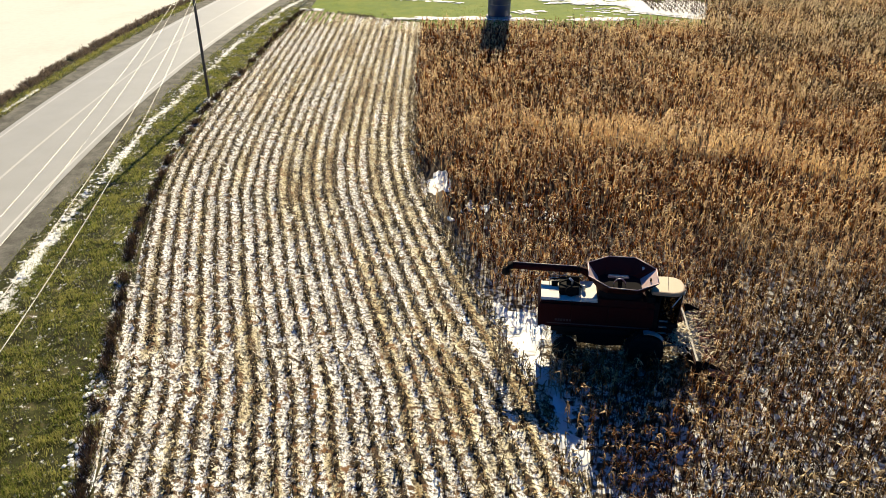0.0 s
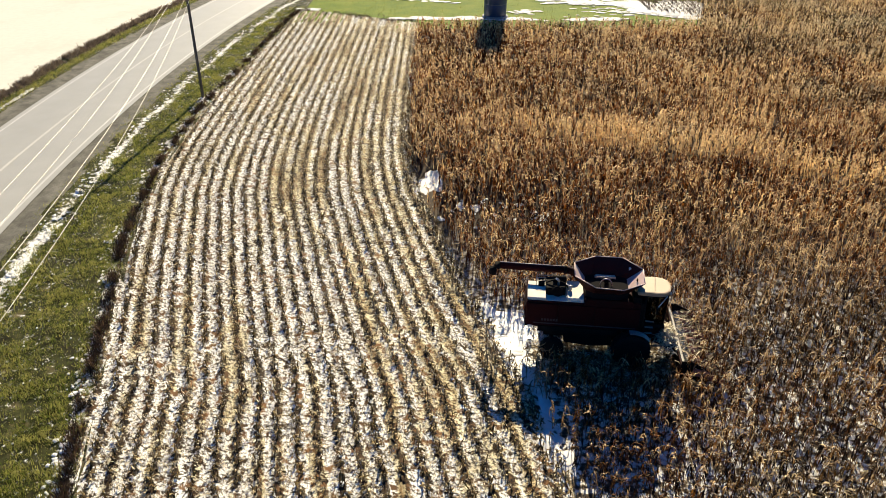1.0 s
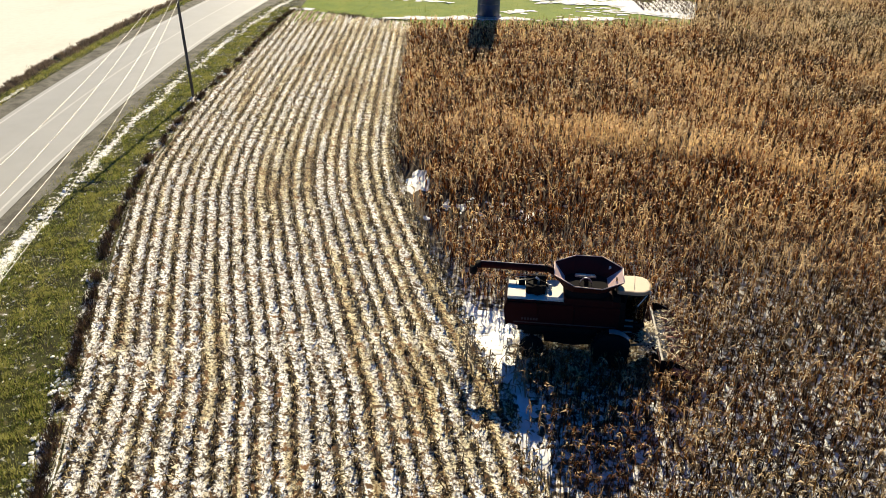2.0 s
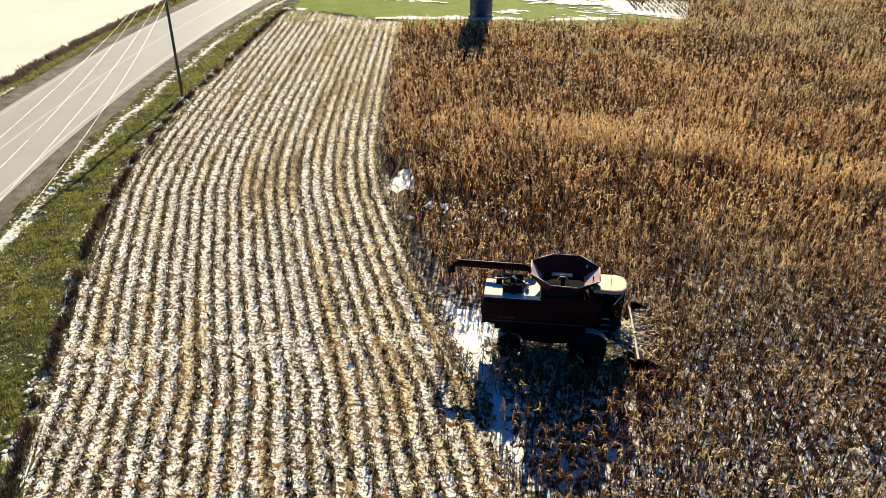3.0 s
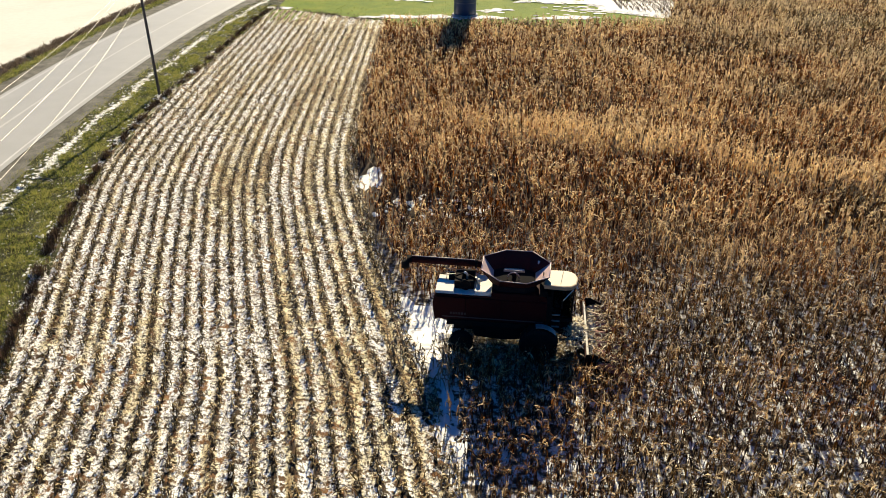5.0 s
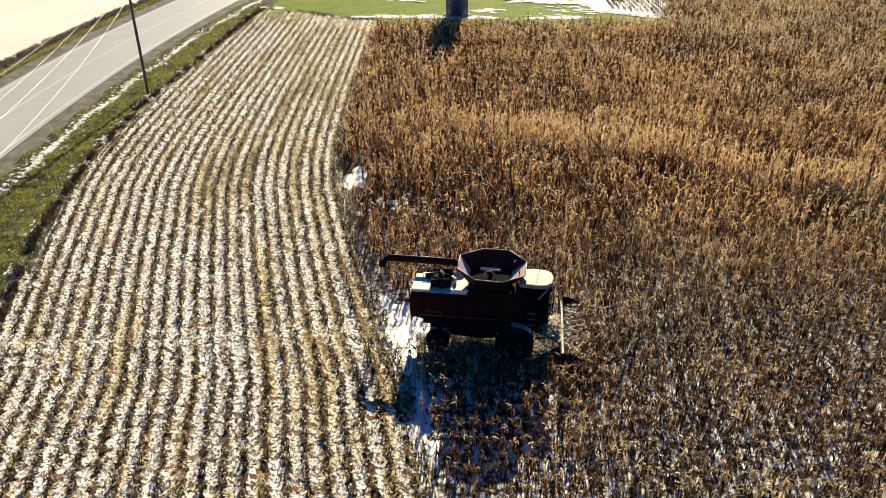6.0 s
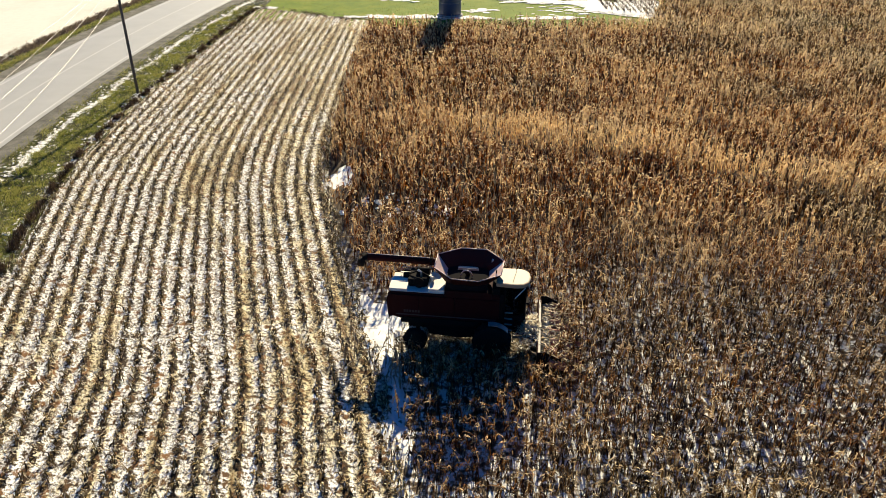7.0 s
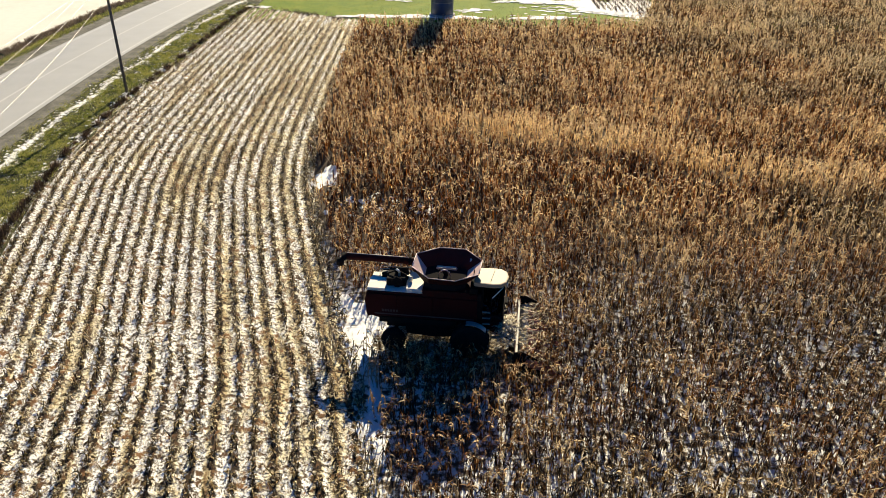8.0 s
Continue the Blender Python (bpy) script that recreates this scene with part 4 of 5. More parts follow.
def grain_tank(parent):
    """A boxed tank whose top opens into a flared eight-sided hopper."""
    inner = [(-0.86, -0.56), (-0.55, -0.78), (0.62, -0.78), (1.05, -0.56), (1.05, 0.56), (0.66, 0.78), (-0.55, 0.78), (-0.86, 0.56)]
    outer = [(-1.39, -0.50), (-0.52, -1.40), (0.66, -1.48), (1.64, -0.80), (1.70, 0.46), (0.88, 1.42), (-0.37, 1.42), (-1.36, 0.72)]
    z0, z1 = 3.36, 3.98
    tank = part("grain_tank", prism([(-0.88, 1.9), (-0.88, 3.05), (1.25, 3.05), (1.25, 1.9)], -0.88, 0.88, 0.03), M_DARKRED, parent, "dark red grain tank with a flared open hopper")
    n = 8
    for i in range(n):
        j = (i + 1) % n
        a, b, c, d = (Vector((*inner[i], z0)), Vector((*inner[j], z0)), Vector((*outer[j], z1)), Vector((*outer[i], z1)))
        nrm = (b - a).cross(d - a).normalized() * 0.018
        bm = bmesh.new()
        lo, hi = [bm.verts.new(p) for p in (a, b, c, d)], [bm.verts.new(p + nrm) for p in (a, b, c, d)]
        bm.faces.new(lo), bm.faces.new(hi[::-1])
        for k in range(4):
            bm.faces.new((lo[k], hi[k], hi[(k + 1) % 4], lo[(k + 1) % 4]))
        bmesh.ops.recalc_face_normals(bm, faces=bm.faces[:])
        # end panels get a sunlit colour, all others a shaded one
        part("hopper_panel", bm, M_PALE if i in (3, 7) else M_MAROON, tank, "hopper end sheet coloured pale as in sun" if i in (3, 7) else "hopper sheet coloured dark as in shade")
        part("hopper_rim", tube([d, c], 0.022, 8), M_PALE, tank, "thin light edge bar")
        out = [p + nrm * 1.35 for p in (a, b, c, d)]
        bm = bmesh.new()
        vs = [bm.verts.new(p) for p in out]
        vs2 = [bm.verts.new(p + nrm * 0.25) for p in out]
        bm.faces.new(vs), bm.faces.new(vs2[::-1])
        for k in range(4):
            bm.faces.new((vs[k], vs2[k], vs2[(k + 1) % 4], vs[(k + 1) % 4]))
        bmesh.ops.recalc_face_normals(bm, faces=bm.faces[:])
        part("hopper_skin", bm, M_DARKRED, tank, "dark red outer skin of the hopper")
    # shallow floor, painted black to look like deep shade
    part("tank_floor", prism([(x * 0.99, y * 0.99) for x, y in inner], 3.04, 3.38, 0, "z"), M_PIT, tank, "raised black floor standing for the shaded tank depth")
    arc = [(0.05 + 0.26 * math.cos(a), -0.15, 3.42 + 0.30 * math.sin(a)) for a in np.linspace(0, math.pi, 13)]
    part("fill_auger", tube(arc, 0.03, 8), M_STEEL, tank, "bent steel filling auger bow")
    part("fill_auger_tube", tube([(0.1, 0.1, 3.38), (0.05, -0.1, 3.6)], 0.10, 12), M_BLACK, tank)
    part("cross_cover", prism([(-0.42, 3.40), (-0.38, 3.50), (0.5, 3.50), (0.56, 3.40)], 0.42, 0.6, 0.01), M_GREY, tank, "tan cross auger cover")
    part("inspection_window", box(1.12, 1.22, 0.76, 0.88, 3.68, 3.82, 0.01), M_LAMP, tank, "small pale inspection window")
    part("warning_label", box(1.37, 1.42, -0.25, -0.12, 3.72, 3.84), M_BLACK, tank, "small dark notice")


def combine():
    root = empty("combine_harvester", pose(COMBINE[0], COMBINE[1], 0.03, 0, 0, math.degrees(HEAD)))
    tagged(root, "dark red combine harvester with open hopper cutting standing corn", "combine harvester")
    # body
    prof = [(-3.50, 1.55), (-3.56, 2.30), (-3.46, 2.72), (-3.2, 2.80), (-0.88, 2.80), (-0.88, 2.95), (1.55, 2.95), (1.75, 2.6), (1.75, 1.55), (0.9, 1.15), (-1.8, 1.15), (-2.7, 1.35)]
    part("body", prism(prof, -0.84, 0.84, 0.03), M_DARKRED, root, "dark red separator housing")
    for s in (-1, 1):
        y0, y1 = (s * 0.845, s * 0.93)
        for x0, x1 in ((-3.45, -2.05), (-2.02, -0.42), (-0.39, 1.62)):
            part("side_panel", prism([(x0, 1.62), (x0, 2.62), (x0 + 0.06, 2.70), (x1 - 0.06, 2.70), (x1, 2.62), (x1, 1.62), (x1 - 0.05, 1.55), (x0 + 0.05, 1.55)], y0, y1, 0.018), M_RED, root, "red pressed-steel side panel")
        part("lower_shield", box(-2.9, 0.7, s * 0.80, s * 0.90, 1.22, 1.50, 0.02), M_BLACK, root, "black lower shield")
        part("stripe", box(-3.1, 1.5, s * 0.931, s * 0.936, 1.66, 1.72), M_DECAL, root, "thin pale stripe")
        # maker's name as plain bars
        for k in range(6):
            part("name_bar", box(-2.75 + 0.13 * k, -2.66 + 0.13 * k, s * 0.931, s * 0.938, 1.82, 1.94), M_DECAL, root, "plain pale bar of worn lettering")
        part("lamp", box(-3.34, -3.27, s * 0.62 - 0.09, s * 0.62 + 0.09, 1.95, 2.2, 0.02), M_LAMP, root, "rear lamp")
    part("rear_hood", prism([(-3.48, 1.35), (-3.44, 1.85), (-3.22, 2.1), (-3.2, 1.5)], -0.78, 0.78, 0.03), M_BLACK, root, "sloping straw hood")
    part("rear_lip", box(-3.52, -3.47, -0.7, 0.7, 1.2, 1.42, 0.01), M_GREY, root, "light bent edge of the hood")
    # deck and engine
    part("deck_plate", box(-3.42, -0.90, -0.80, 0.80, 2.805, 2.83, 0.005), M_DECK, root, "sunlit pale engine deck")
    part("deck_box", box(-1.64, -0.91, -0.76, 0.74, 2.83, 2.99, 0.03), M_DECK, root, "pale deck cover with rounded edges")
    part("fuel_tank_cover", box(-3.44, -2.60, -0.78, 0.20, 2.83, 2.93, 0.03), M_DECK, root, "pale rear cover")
    eng = part("engine", box(-2.62, -1.72, -0.34, 0.66, 2.83, 3.20, 0.04), M_BLACK, root, "black engine with pipes and filters")
    part("air_cleaner", tube([(-2.3, 0.35, 3.28), (-1.7, 0.35, 3.28)], 0.15, 16), M_BLACK, eng, "black air cleaner drum")
    part("exhaust", tube([(-2.05, -0.05, 3.2), (-2.05, -0.05, 3.42), (-2.18, -0.08, 3.55)], 0.055, 10), M_STEEL, eng, "bare exhaust stub")
    part("radiator_screen", sweep_round([(0.24, -0.05), (0.26, 0.0), (0.24, 0.05)], 24, "y", (-2.1, -0.42, 3.08)), M_BLACK, eng, "round black radiator screen")
    part("coolant_pipe", tube([(-1.85, 0.1, 3.15), (-1.62, 0.0, 3.2), (-1.5, -0.1, 3.0)], 0.035, 8), M_STEEL, eng, "bright pipe")
    part("belt_guard", prism([(-2.55, 2.83), (-2.5, 3.1), (-2.2, 3.24), (-1.9, 3.1), (-1.86, 2.83)], -0.36, -0.30, 0.01), M_BLACK, eng)
    part("filter_bowl", sweep_round([(0.05, 0), (0.09, 0.05), (0.09, 0.22), (0.04, 0.27)], 14, "z", (-1.52, -0.12, 2.99)), M_GREY, eng, "pale filter bowl")
    for y in (0.30, 0.55):
        part("deck_rail", tube([(-3.05, y, 2.83), (-3.05, y, 3.16), (-2.55, y + 0.05, 3.18), (-2.35, y + 0.05, 2.83)], 0.018, 8), M_GREY, root, "thin pale handrail")
    part("deck_rail", tube([(-3.05, 0.3, 3.16), (-3.05, 0.78, 3.16), (-1.6, 0.80, 3.18)], 0.018, 8), M_GREY, root, "thin pale handrail")
    for k in range(4):
        part("rear_ladder_rung", tube([(-3.45, 0.35, 1.5 + 0.3 * k), (-3.45, 0.75, 1.5 + 0.3 * k)], 0.018, 6), M_GREY, root)
    # unloading auger along the left side
    auger = part("unloading_auger", tube([(-0.85, 1.08, 2.4), (-1.0, 1.10, 2.9), (-1.3, 1.06, 3.26), (-1.6, 1.10, 3.36), (-4.80, 1.16, 3.36)], [0.18, 0.18, 0.18, 0.17, 0.17], 18), M_RED, root, "long red unloading auger folded back")
    part("spout", tube([(-4.78, 1.16, 3.36), (-4.96, 1.15, 3.34), (-5.10, 1.12, 3.20), (-5.13, 1.10, 2.92)], [0.18, 0.20, 0.19, 0.18], 16), M_BLACK, auger, "black rubber spout")
    part("collar", tube([(-1.66, 1.10, 3.36), (-1.78, 1.10, 3.36)], 0.20, 18), M_BLACK, auger, "black joint collar")
    # pale bar laid on as the auger's sunlit highlight
    part("top_highlight", tube([(-1.80, 1.10, 3.53), (-4.78, 1.16, 3.53)], 0.022, 6), M_PALE, auger, "pale strip standing for sun along the auger's top")
    part("auger_rest", tube([(-2.6, 0.8, 2.8), (-2.6, 1.12, 3.20)], 0.03, 8), M_BLACK, root)
    grain_tank(root)
    # cab
    cab = part("cab", box(1.80, 2.82, -0.66, 0.66, 1.62, 1.80, 0.03), M_BLACK, root, "dark glazed driver's cab under a cream roof")
    roof = [(1.42, -0.70), (2.30, -0.76), (2.64, -0.70), (2.88, -0.46), (2.97, 0.0), (2.88, 0.44), (2.64, 0.66), (2.30, 0.72), (1.42, 0.66)]
    bm = prism(roof, 3.30, 3.50, 0.07, "z")
    part("cab_roof", bm, M_CREAM, cab, "rounded cream cab roof with dust")
    part("roof_underside", prism([(x * 0.97 + 0.06, y * 0.95) for x, y in roof], 3.26, 3.34, 0, "z"), M_BLACK, cab)
    for x, y, xb in ((1.84, -0.68, 1.84), (1.84, 0.68, 1.84), (2.80, -0.55, 2.74), (2.80, 0.55, 2.74)):
        part("cab_post", tube([(xb, y, 1.78), (x, y, 3.3)], 0.035, 8), M_BLACK, cab)
    for s in (-1, 1):
        part("side_window", prism([(1.88, 1.84), (2.70, 1.84), (2.78, 3.25), (1.88, 3.25)], s * 0.58, s * 0.588), M_GLASS, cab, "tinted side glass")
    part("windscreen", prism([(2.74, 1.84), (2.748, 1.84), (2.82, 3.25), (2.81, 3.25)], -0.53, 0.53), M_GLASS, cab, "tinted front glass")
    part("rear_wall", box(1.80, 1.84, -0.70, 0.70, 1.8, 3.26, 0.01), M_BLACK, cab)
    part("driver_seat", prism([(2.0, 1.80), (2.0, 2.65), (2.1, 2.65), (2.18, 2.2), (2.5, 2.18), (2.5, 1.80)], -0.24, 0.24, 0.04), M_SEAT, cab, "dark empty driver's seat")
    part("steering_column", tube([(2.75, 0, 1.8), (2.62, 0, 2.45)], 0.04, 8), M_BLACK, cab)
    wheel_ring = [(2.62 + 0.05 * math.sin(a), 0.19 * math.cos(a), 2.45 + 0.17 * math.sin(a)) for a in np.linspace(0, 2 * math.pi, 17)]
    part("steering_wheel", tube(wheel_ring, 0.016, 6), M_BLACK, cab)
    for s in (-1, 1):
        part("mirror_arm", tube([(2.75, s * 0.58, 3.28), (2.30, s * 1.15, 3.05)], 0.022, 8), M_LAMP, cab, "white tubular mirror arm")
        part("mirror", box(2.24, 2.30, s * 1.16 - 0.10, s * 1.16 + 0.10, 2.70, 3.05, 0.02), M_BLACK, cab, "black door mirror")
        part("work_lamp", sweep_round([(0.03, 0), (0.07, 0.02), (0.08, 0.08)], 12, "x", (2.86, s * 0.32, 3.27)), M_LAMP, cab, "round work lamp")
    part("aerial", tube([(2.3, 0.5, 3.5), (2.15, 0.57, 4.08)], 0.012, 6), M_GREY, cab, "thin whip aerial")
    # added box that hides a bright strip of sunlit body top
    part("sun_strip_cover", box(1.27, 1.61, -0.80, 0.80, 2.955, 3.24, 0.02), M_BLACK, root, "black box added over the sunlit body top")
    part("hose_bundle", tube([(-2.45, 0.2, 3.0), (-2.6, 0.05, 3.25), (-2.2, 0.1, 3.4), (-1.75, -0.1, 3.3), (-1.6, 0.1, 3.0)], 0.045, 8), M_BLACK, eng, "bent black hoses over the engine")
    part("oil_tank", box(-2.95, -2.66, 0.30, 0.72, 2.83, 3.08, 0.05), M_BLACK, eng)
    part("front_bulkhead", box(1.62, 1.80, -0.86, 0.86, 1.5, 3.0, 0.02), M_BLACK, root)
    # platform, rails and ladder on the left
    part("platform", box(1.65, 2.95, 0.74, 1.25, 1.62, 1.68, 0.01), M_BLACK, root)
    part("platform_rail", tube([(1.7, 1.22, 1.68), (1.7, 1.22, 2.6), (2.6, 1.22, 2.6), (2.6, 1.22, 1.68)], 0.02, 8), M_GREY, root, "pale tubular rail")
    for k in range(5):
        part("ladder_rung", tube([(2.65, 1.3, 0.45 + 0.27 * k), (3.0, 1.3, 0.45 + 0.27 * k)], 0.02, 6), M_BLACK, root)
    # boarding ladder on the right side
    for x in (1.86, 2.24):
        part("ladder_rail", tube([(x, -0.96, 2.35), (x, -1.02, 1.7), (x + 0.06, -1.12, 0.75)], 0.012, 6), M_BLACK, root, "dark tubular ladder rail")
    for k in range(5):
        part("ladder_step", box(1.87, 2.23, -1.08 - 0.012 * k, -0.98 - 0.012 * k, 2.2 - 0.3 * k, 2.22 - 0.3 * k, 0.004), M_BEAM, root, "dusty ladder step")
    part("ladder_bracket", box(1.80, 2.28, -0.98, -0.66, 1.62, 1.66, 0.005), M_BLACK, root)
    # chassis
    part("front_axle", tube([(1.35, -1.35, 0.88), (1.35, 1.35, 0.88)], 0.14, 12), M_BLACK, root, "black front axle")
    part("rear_axle", tube([(-2.2, -1.3, 0.62), (-2.2, 1.3, 0.62)], 0.09, 12), M_BLACK, root, "black steering axle")
    part("chassis_rail", box(-2.6, 1.7, -0.62, -0.50, 0.85, 1.16, 0.01), M_BLACK, root)
    part("chassis_rail", box(-2.6, 1.7, 0.50, 0.62, 0.85, 1.16, 0.01), M_BLACK, root)
    part("underbody", prism([(-1.75, 1.2), (-1.62, 0.62), (-0.3, 0.50), (0.5, 0.6), (0.55, 1.2)], -0.78, 0.78, 0.02), M_BLACK, root, "black shielding under the body")
    part("cleaning_shoe", prism([(-2.4, 1.16), (-2.2, 0.85), (-1.9, 0.72), (-1.8, 0.95), (-1.77, 1.16)], -0.48, 0.48, 0.02), M_DARKRED, root)
    for s in (-1, 1):
        wheel(root, "front_wheel", (1.35, s * 1.32, 0.86), 0.88, 0.62, s)
        wheel(root, "rear_wheel", (-2.2, s * 1.22, 0.55), 0.56, 0.36, s)
        fend = [(1.35 + 1.0 * math.cos(a), 0.86 + 1.0 * math.sin(a)) for a in np.linspace(0.75, 1.75, 10)]
        fend += [(1.35 + 0.97 * math.cos(a), 0.86 + 0.97 * math.sin(a)) for a in np.linspace(1.75, 0.75, 10)]
        part("fender", prism(fend, s * 1.30, s * 1.62), M_STEEL, root, "curved pale wheel guard")
        part("final_drive", box(1.15, 1.55, s * 0.86, s * 1.02, 0.6, 1.3, 0.03), M_BLACK, root)
    # feeder house and corn head
    part("feeder_house", prism([(1.7, 1.15), (1.7, 1.75), (3.55, 1.05), (3.62, 0.45), (3.3, 0.42)], -0.55, 0.55, 0.02), M_DARKRED, root, "sloping dark red feeder house")
    part("lift_cylinder", tube([(2.3, -0.75, 0.7), (3.5, -0.78, 0.95)], 0.05, 10), M_STEEL, root, "bright lift cylinder")
    part("drive_shaft", tube([(3.45, -0.85, 0.95), (3.45, -1.35, 0.95)], 0.085, 12), M_STEEL, root, "bright steel drive guard")
    y0, y1 = -2.45, 2.12
    head = part("corn_head", box(3.40, 3.56, y0, y1, 0.42, 1.02, 0.02), M_DARKRED, root, "six-row corn head with pinkish red snouts")
    part("back_beam", box(3.45, 3.56, y0, y1, 1.02, 1.13, 0.02), M_BEAM, head, "pale grey square back beam")
    part("floor_pan", prism([(3.56, 0.40), (4.13, 0.34), (4.13, 0.38), (3.56, 0.45)], y0, y1), M_DARKRED, head)
    part("cross_auger", tube([(3.83, y0 + 0.1, 0.66), (3.83, y1 - 0.1, 0.66)], 0.13, 14), M_STEEL, head, "worn steel cross auger")
    for k in range(30):                                                  # flighting
        y = y0 + 0.15 + (y1 - y0 - 0.3) * k / 29
        bm = sweep_round([(0.13, y - 0.006), (0.25, y - 0.006), (0.25, y + 0.006), (0.13, y + 0.006)], 16, "y", (3.83, 0, 0.66))
        part("flighting", bm, M_STEEL, head)
    for s, y in ((-1, y0), (1, y1)):
        part("end_shield", prism([(3.40, 0.35), (3.40, 1.22), (3.8, 1.25), (4.5, 0.92), (4.8, 0.5), (4.7, 0.3)], y, y + s * 0.05, 0.01), M_BLACK, head, "dark end shield")
    for k in range(7):
        y = y0 + (y1 - y0) * k / 6
        w = 0.24 if 0 < k < 6 else 0.16
        bm = bmesh.new()
        secs = [(3.95, w, 0.62, 0.92), (4.4, w, 0.50, 0.90), (4.85, w * 0.85, 0.34, 0.70), (5.3, w * 0.5, 0.18, 0.40), (5.65, 0.03, 0.08, 0.14)]
        rings = []
        for x, hw, zl, zh in secs:
            rings.append([bm.verts.new(p) for p in ((x, y - hw, zl), (x, y - hw * 0.75, zl + 0.75 * (zh - zl)), (x, y, zh), (x, y + hw * 0.75, zl + 0.75 * (zh - zl)), (x, y + hw, zl))])
        for a, b in zip(rings, rings[1:]):
            for i in range(5):
                bm.faces.new((a[i], a[(i + 1) % 5], b[(i + 1) % 5], b[i]))
        bm.faces.new(rings[0]), bm.faces.new(rings[-1][::-1])
        bmesh.ops.recalc_face_normals(bm, faces=bm.faces[:])
        part("snout", bm, M_SNOUT, head, "red pointed crop divider coloured pinkish as in sun")
    for ob in root.children_recursive:
        ob.data.transform(Matrix.Diagonal((0.953, 0.94, 0.98, 1)))
    return root


combine()
# a heap of broken stalks lying on the corn head
U, V = rng.normal(2.86, 0.20, 900), rng.normal(-0.35, 0.42, 900)
X, Y = COMBINE[0] + U * DIR[0] + V * SIDE[0], COMBINE[1] + U * DIR[1] + V * SIDE[1]
heap = Heap()
b = np.stack([X, Y, 1.02 + 0.42 * np.exp(-((U - 2.86) / 0.35) ** 2 - ((V + 0.35) / 0.6) ** 2) + rng.uniform(-0.08, 0.12, 900)], -1)
heap.add(*strips(b, rng.uniform(0, 6.28, 900), rng.uniform(0.15, 0.4, 900), rng.uniform(-0.05, 0.2, 900), rng.uniform(0.2, 0.8, 900), rng.uniform(0.03, 0.06, 900), 2, rng.normal(0, 0.8, 900)), np.clip(rng.normal(0.55, 0.15, 900), 0, 1))
U, V = rng.uniform(3.5, 5.0, 700), rng.uniform(-2.3, 1.9, 700)
b = np.stack([COMBINE[0] + U * DIR[0] + V * SIDE[0], COMBINE[1] + U * DIR[1] + V * SIDE[1], 1.0 - 0.55 * np.clip(U - 4.3, 0, 2) + rng.uniform(-0.25, 0.12, 700)], -1)
heap.add(*strips(b, rng.uniform(0, 6.28, 700), rng.uniform(0.15, 0.5, 700), rng.uniform(-0.05, 0.2, 700), rng.uniform(0.2, 0.8, 700), rng.uniform(0.03, 0.07, 700), 2, rng.normal(0, 0.8, 700)), np.clip(rng.normal(0.12, 0.15, 700), 0, 1))
tagged(heap.make("stalk_heap", M_LITTER), "heap of broken straw on the corn head", "corn residue", kind="stuff")



# ---- single corn plants left standing in the snow strip ----
def leaf_mesh(length, droop, width, k=5):
    """A folded, drooping leaf with a little thickness."""
    bm = bmesh.new()
    rows = []
    for i in range(k + 1):
        t = i / k
        x, z = length * (t - 0.25 * droop * t * t), 0.22 * t - droop * length * t * t
        w = width * (0.5 + 1.2 * t - 1.6 * t * t)
        rows.append([bm.verts.new(p) for p in ((x, -w, z), (x, 0, z - 0.25 * w), (x, w, z))])
    for a, b in zip(rows, rows[1:]):
        for j in range(2):
            bm.faces.new((a[j], a[j + 1], b[j + 1], b[j])).smooth = True
    bmesh.ops.solidify(bm, geom=bm.faces[:], thickness=0.004)
    return bm


def corn_plant(r):
    root = tagged(empty("corn_plant", pose(0, 0, 0)), "single dry corn plant standing in snow", "corn plant", "stray corn plants")
    hgt = r.uniform(1.5, 2.0)
    part("stalk", tube([(0, 0, -0.02), (0.01, 0.02, 0.6), (0.05, 0.03, 1.2), (0.10, 0.02, hgt)], [0.014, 0.013, 0.011, 0.006], 7), M_STRAY, root)
    for i in range(8):
        ob = part("leaf", leaf_mesh(r.uniform(0.35, 0.6), r.uniform(0.7, 1.6), r.uniform(0.03, 0.045)), M_STRAY, root)
        h = 0.3 + 0.16 * i
        ob.matrix_local = pose(0.05 * h, 0.02, h * hgt / 1.75, 0, r.uniform(-15, 15), r.uniform(0, 360))
    part("ear", sweep_round([(0.008, 0), (0.028, 0.04), (0.03, 0.12), (0.012, 0.2)], 8, "z"), M_STRAY, root, "hanging husked ear").matrix_local = pose(0.04, 0.03, 0.95, 150, 0, r.uniform(0, 360))
    for i in range(4):
        a = i * 1.6 + r.uniform(0, 1)
        part("tassel_branch", tube([(0.10, 0.02, hgt - 0.02), (0.10 + 0.07 * math.cos(a), 0.02 + 0.07 * math.sin(a), hgt + 0.16)], [0.004, 0.002], 4), M_STRAY, root)
    return root


def stray_plants():
    r = random.Random(5)
    kinds = [corn_plant(r) for _ in range(4)]
    spots = []
    for i in range(12):
        y = r.uniform(12.5, 25.5)
        spots.append((float(stub_right(y)) + r.uniform(0.4, 0.9), y))
    for i in range(6):
        u, v = r.uniform(-5.2, -4.0), r.uniform(-2.6, -1.2)
        spots.append((COMBINE[0] + u * DIR[0] + v * SIDE[0], COMBINE[1] + u * DIR[1] + v * SIDE[1]))
    for i, (x, y) in enumerate(spots):
        m = pose(x, y, 0.02, r.uniform(-7, 7), r.uniform(-7, 7), r.uniform(0, 360))
        if i < 4:
            kinds[i].matrix_basis = m
        else:
            copy_thing(kinds[i % 4], m)


stray_plants()


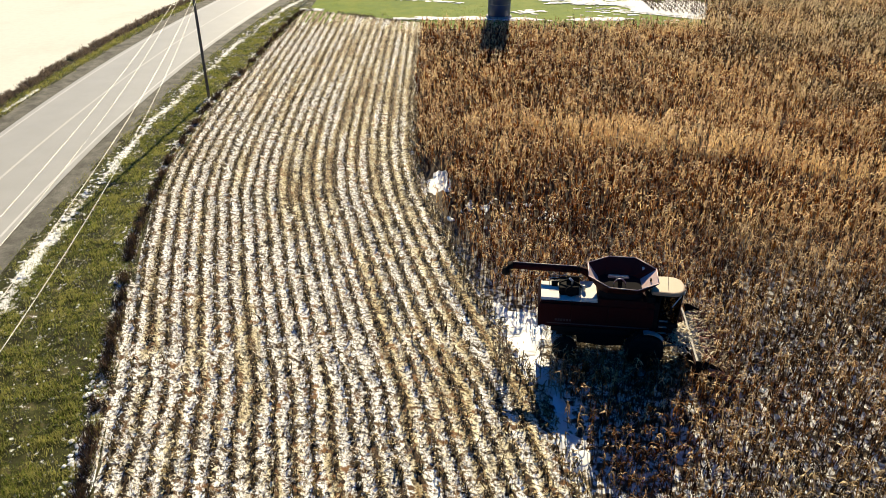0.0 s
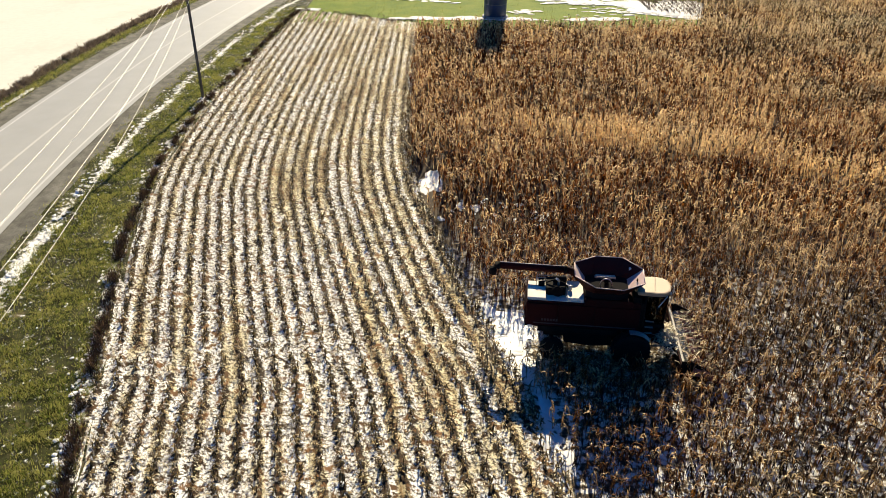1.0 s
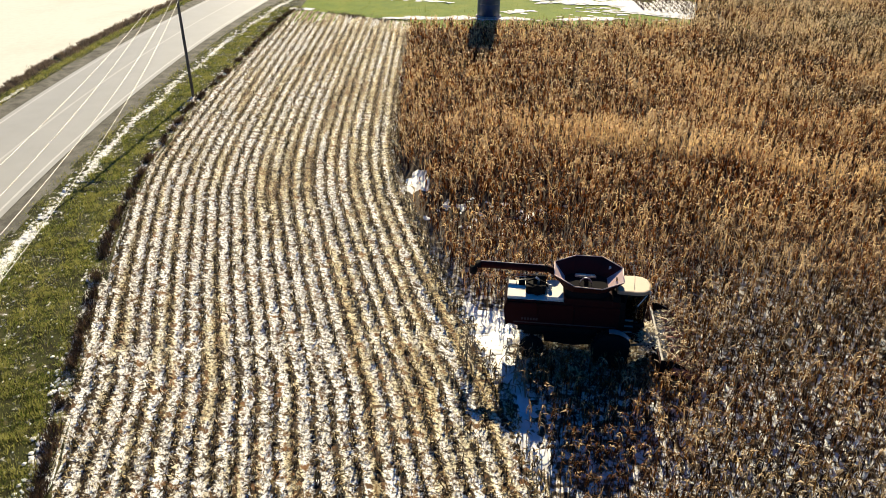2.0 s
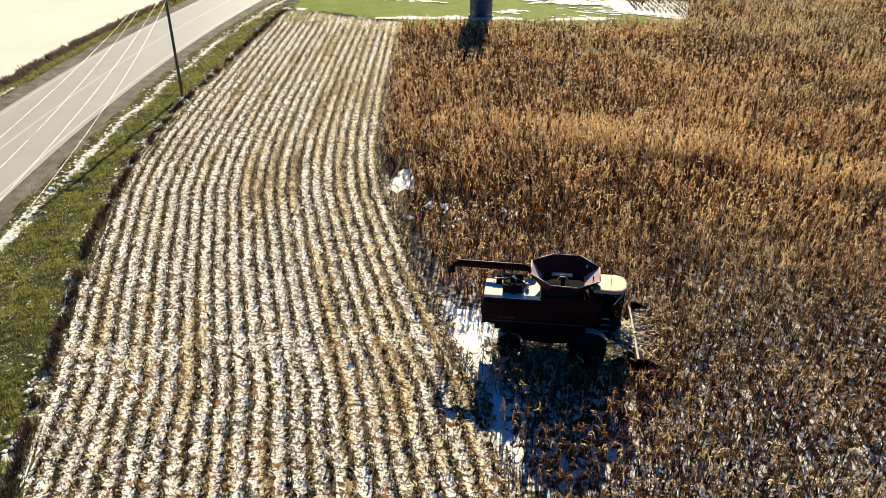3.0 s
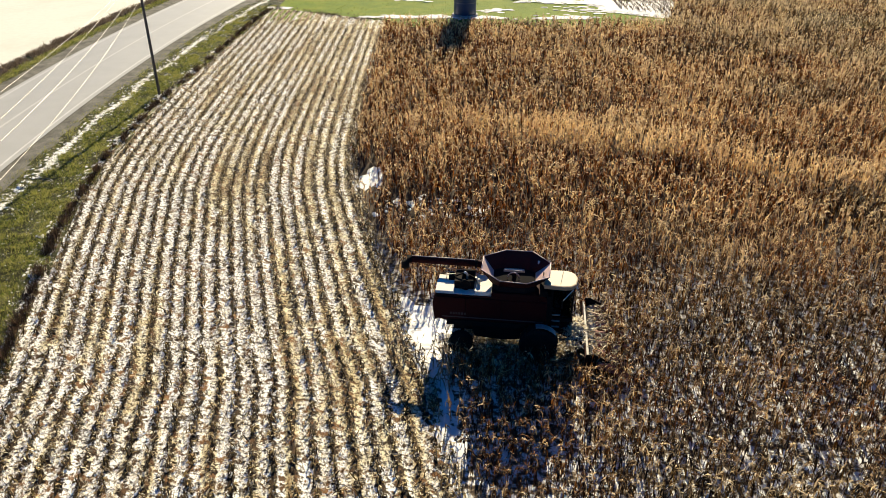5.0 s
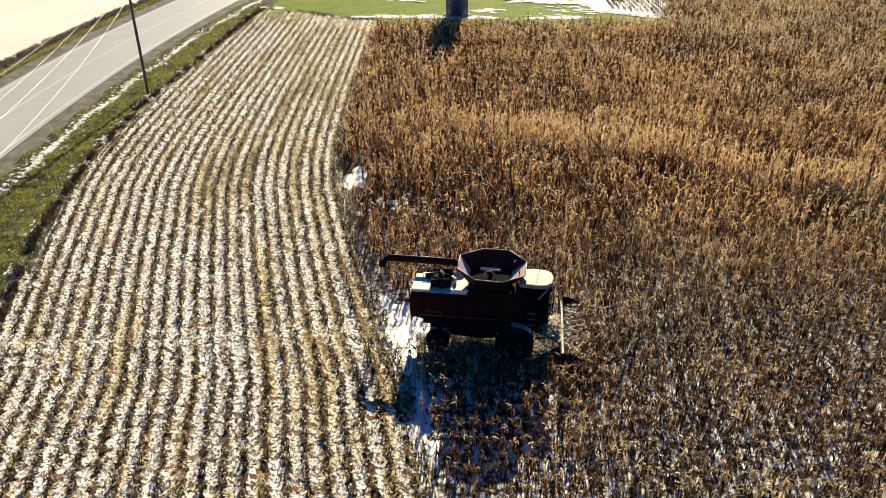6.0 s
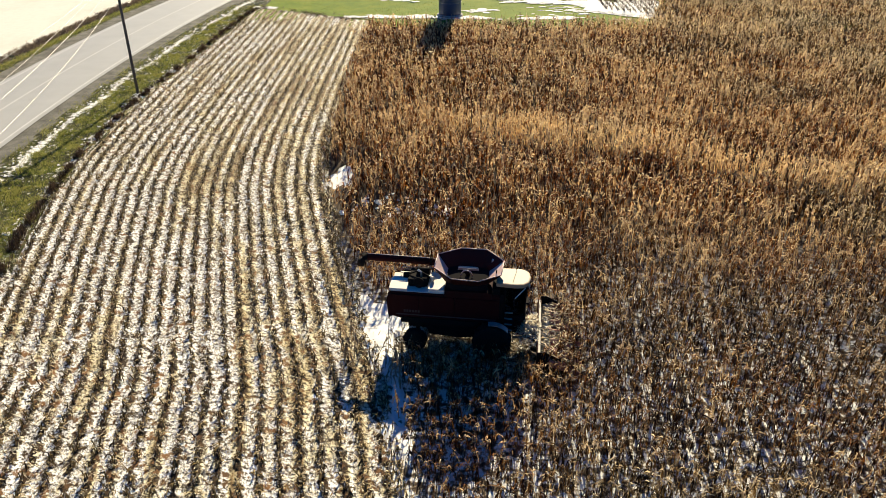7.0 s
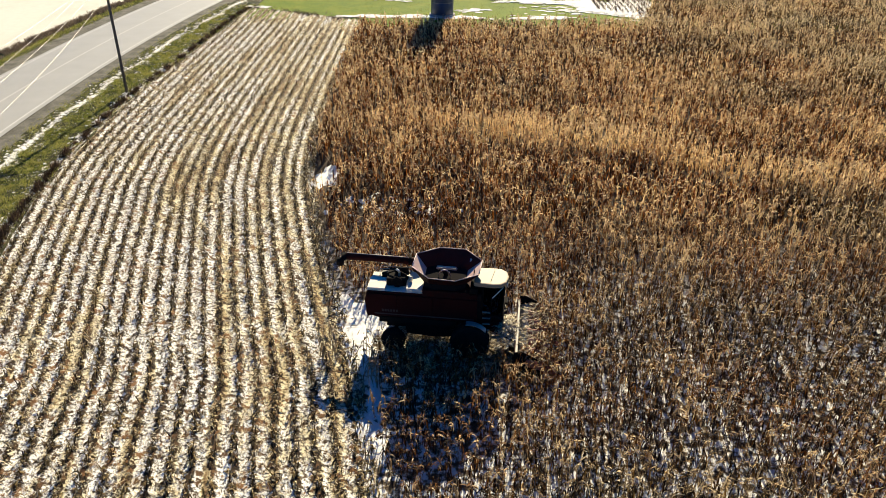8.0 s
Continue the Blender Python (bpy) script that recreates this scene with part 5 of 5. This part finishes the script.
# ---- silo ----
def silo():
    root = tagged(empty("silo", pose(8.76, 89.9, 0)), "tall dark blue enamelled steel silo", "silo")
    part("footing", sweep_round([(1.56, -0.3), (1.56, 0.22), (1.48, 0.26)], 40, "z"), M_CONC, root, "pale concrete footing")
    for k in range(8):                                                   # rings of sheets
        z = 0.26 + 1.42 * k
        part("wall_ring", sweep_round([(1.35, z), (1.36, z + 0.03), (1.36, z + 1.37), (1.35, z + 1.41)], 48, "z"), M_SILO, root, "dark blue ring of enamelled sheets")
        part("bolt_strip", sweep_round([(1.37, z + 1.36), (1.375, z + 1.40), (1.37, z + 1.44)], 48, "z"), M_SILOJOINT, root)
    part("dome_roof", sweep_round([(1.42, 11.6), (1.3, 12.1), (1.0, 12.6), (0.6, 12.95), (0.15, 13.05)], 40, "z"), M_SILOJOINT, root, "pale domed roof")
    for s in (-0.22, 0.22):
        part("ladder_rail", tube([(0.6 + s, -1.26, 2.4), (0.6 + s, -1.26, 12.0)], 0.025, 6), M_SILOJOINT, root)
    for k in range(24):
        part("ladder_rung", tube([(0.38, -1.26, 2.6 + 0.38 * k), (0.82, -1.26, 2.6 + 0.38 * k)], 0.014, 5), M_SILOJOINT, root)


silo()

# ---- poles and wires ----
POLES = [(-8.8, 3.8), (-17.9, 58.85), (-15.0, 109.6)]


def utility_pole(x, y, ang):
    root = tagged(empty("utility_pole", pose(x, y, -0.1, 0, 0, ang)), "weathered dark wooden utility pole at the field edge", "utility pole", "poles along the road")
    part("pole", tube([(0, 0, 0), (0, 0, 4), (0, 0, 8), (0, 0, 12.1)], [0.125, 0.118, 0.108, 0.095], 14), M_WOOD, root)
    for z, half, offs in ((10.0, 1.15, (-1.0, 0.02, 1.0)), (9.2, 0.75, (-0.6, 0.5))):
        arm = part("cross_arm", box(-half, half, -0.18, -0.08, z - 0.06, z + 0.06, 0.01), M_WOOD, root)
        for o in offs:
            part("insulator", sweep_round([(0.03, 0.06), (0.05, 0.08), (0.03, 0.11), (0.05, 0.14), (0.02, 0.18)], 10, "z", (o, -0.13, z)), M_INSUL, arm, "glazed grey insulator")


for i, (x, y) in enumerate(POLES):
    a, b = POLES[max(i - 1, 0)], POLES[min(i + 1, 2)]
    utility_pole(x, y, math.degrees(math.atan2(b[1] - a[1], b[0] - a[0])) - 90)


def wire(x0, z0, off, z1, sag, r):
    """One wire from the pole beside the walk to the next and on to the far one."""
    bm = bmesh.new()
    pts = [Vector((x0, POLES[0][1], z0)), Vector((POLES[1][0] + off, POLES[1][1], z1)), Vector((POLES[2][0] + off, POLES[2][1], z1))]
    for a, b in zip(pts, pts[1:]):
        tube([a.lerp(b, t) - Vector((0, 0, 4 * sag * t * (1 - t))) for t in np.linspace(0, 1, 25)], r, 6, bm)
    ob = part("overhead_wire", bm, M_WIRE, None)
    tagged(ob, "bright bare overhead wire sagging between poles", "power line", "wires along the road")


wire(-7.83, 11.99, -0.60, 9.33, 0.70, 0.009)
wire(-9.55, 10.04, 0.01, 10.0, 1.39, 0.010)
wire(-7.82, 10.46, 1.03, 10.21, 1.46, 0.011)
wire(-8.27, 8.81, 0.51, 8.77, 1.61, 0.011)
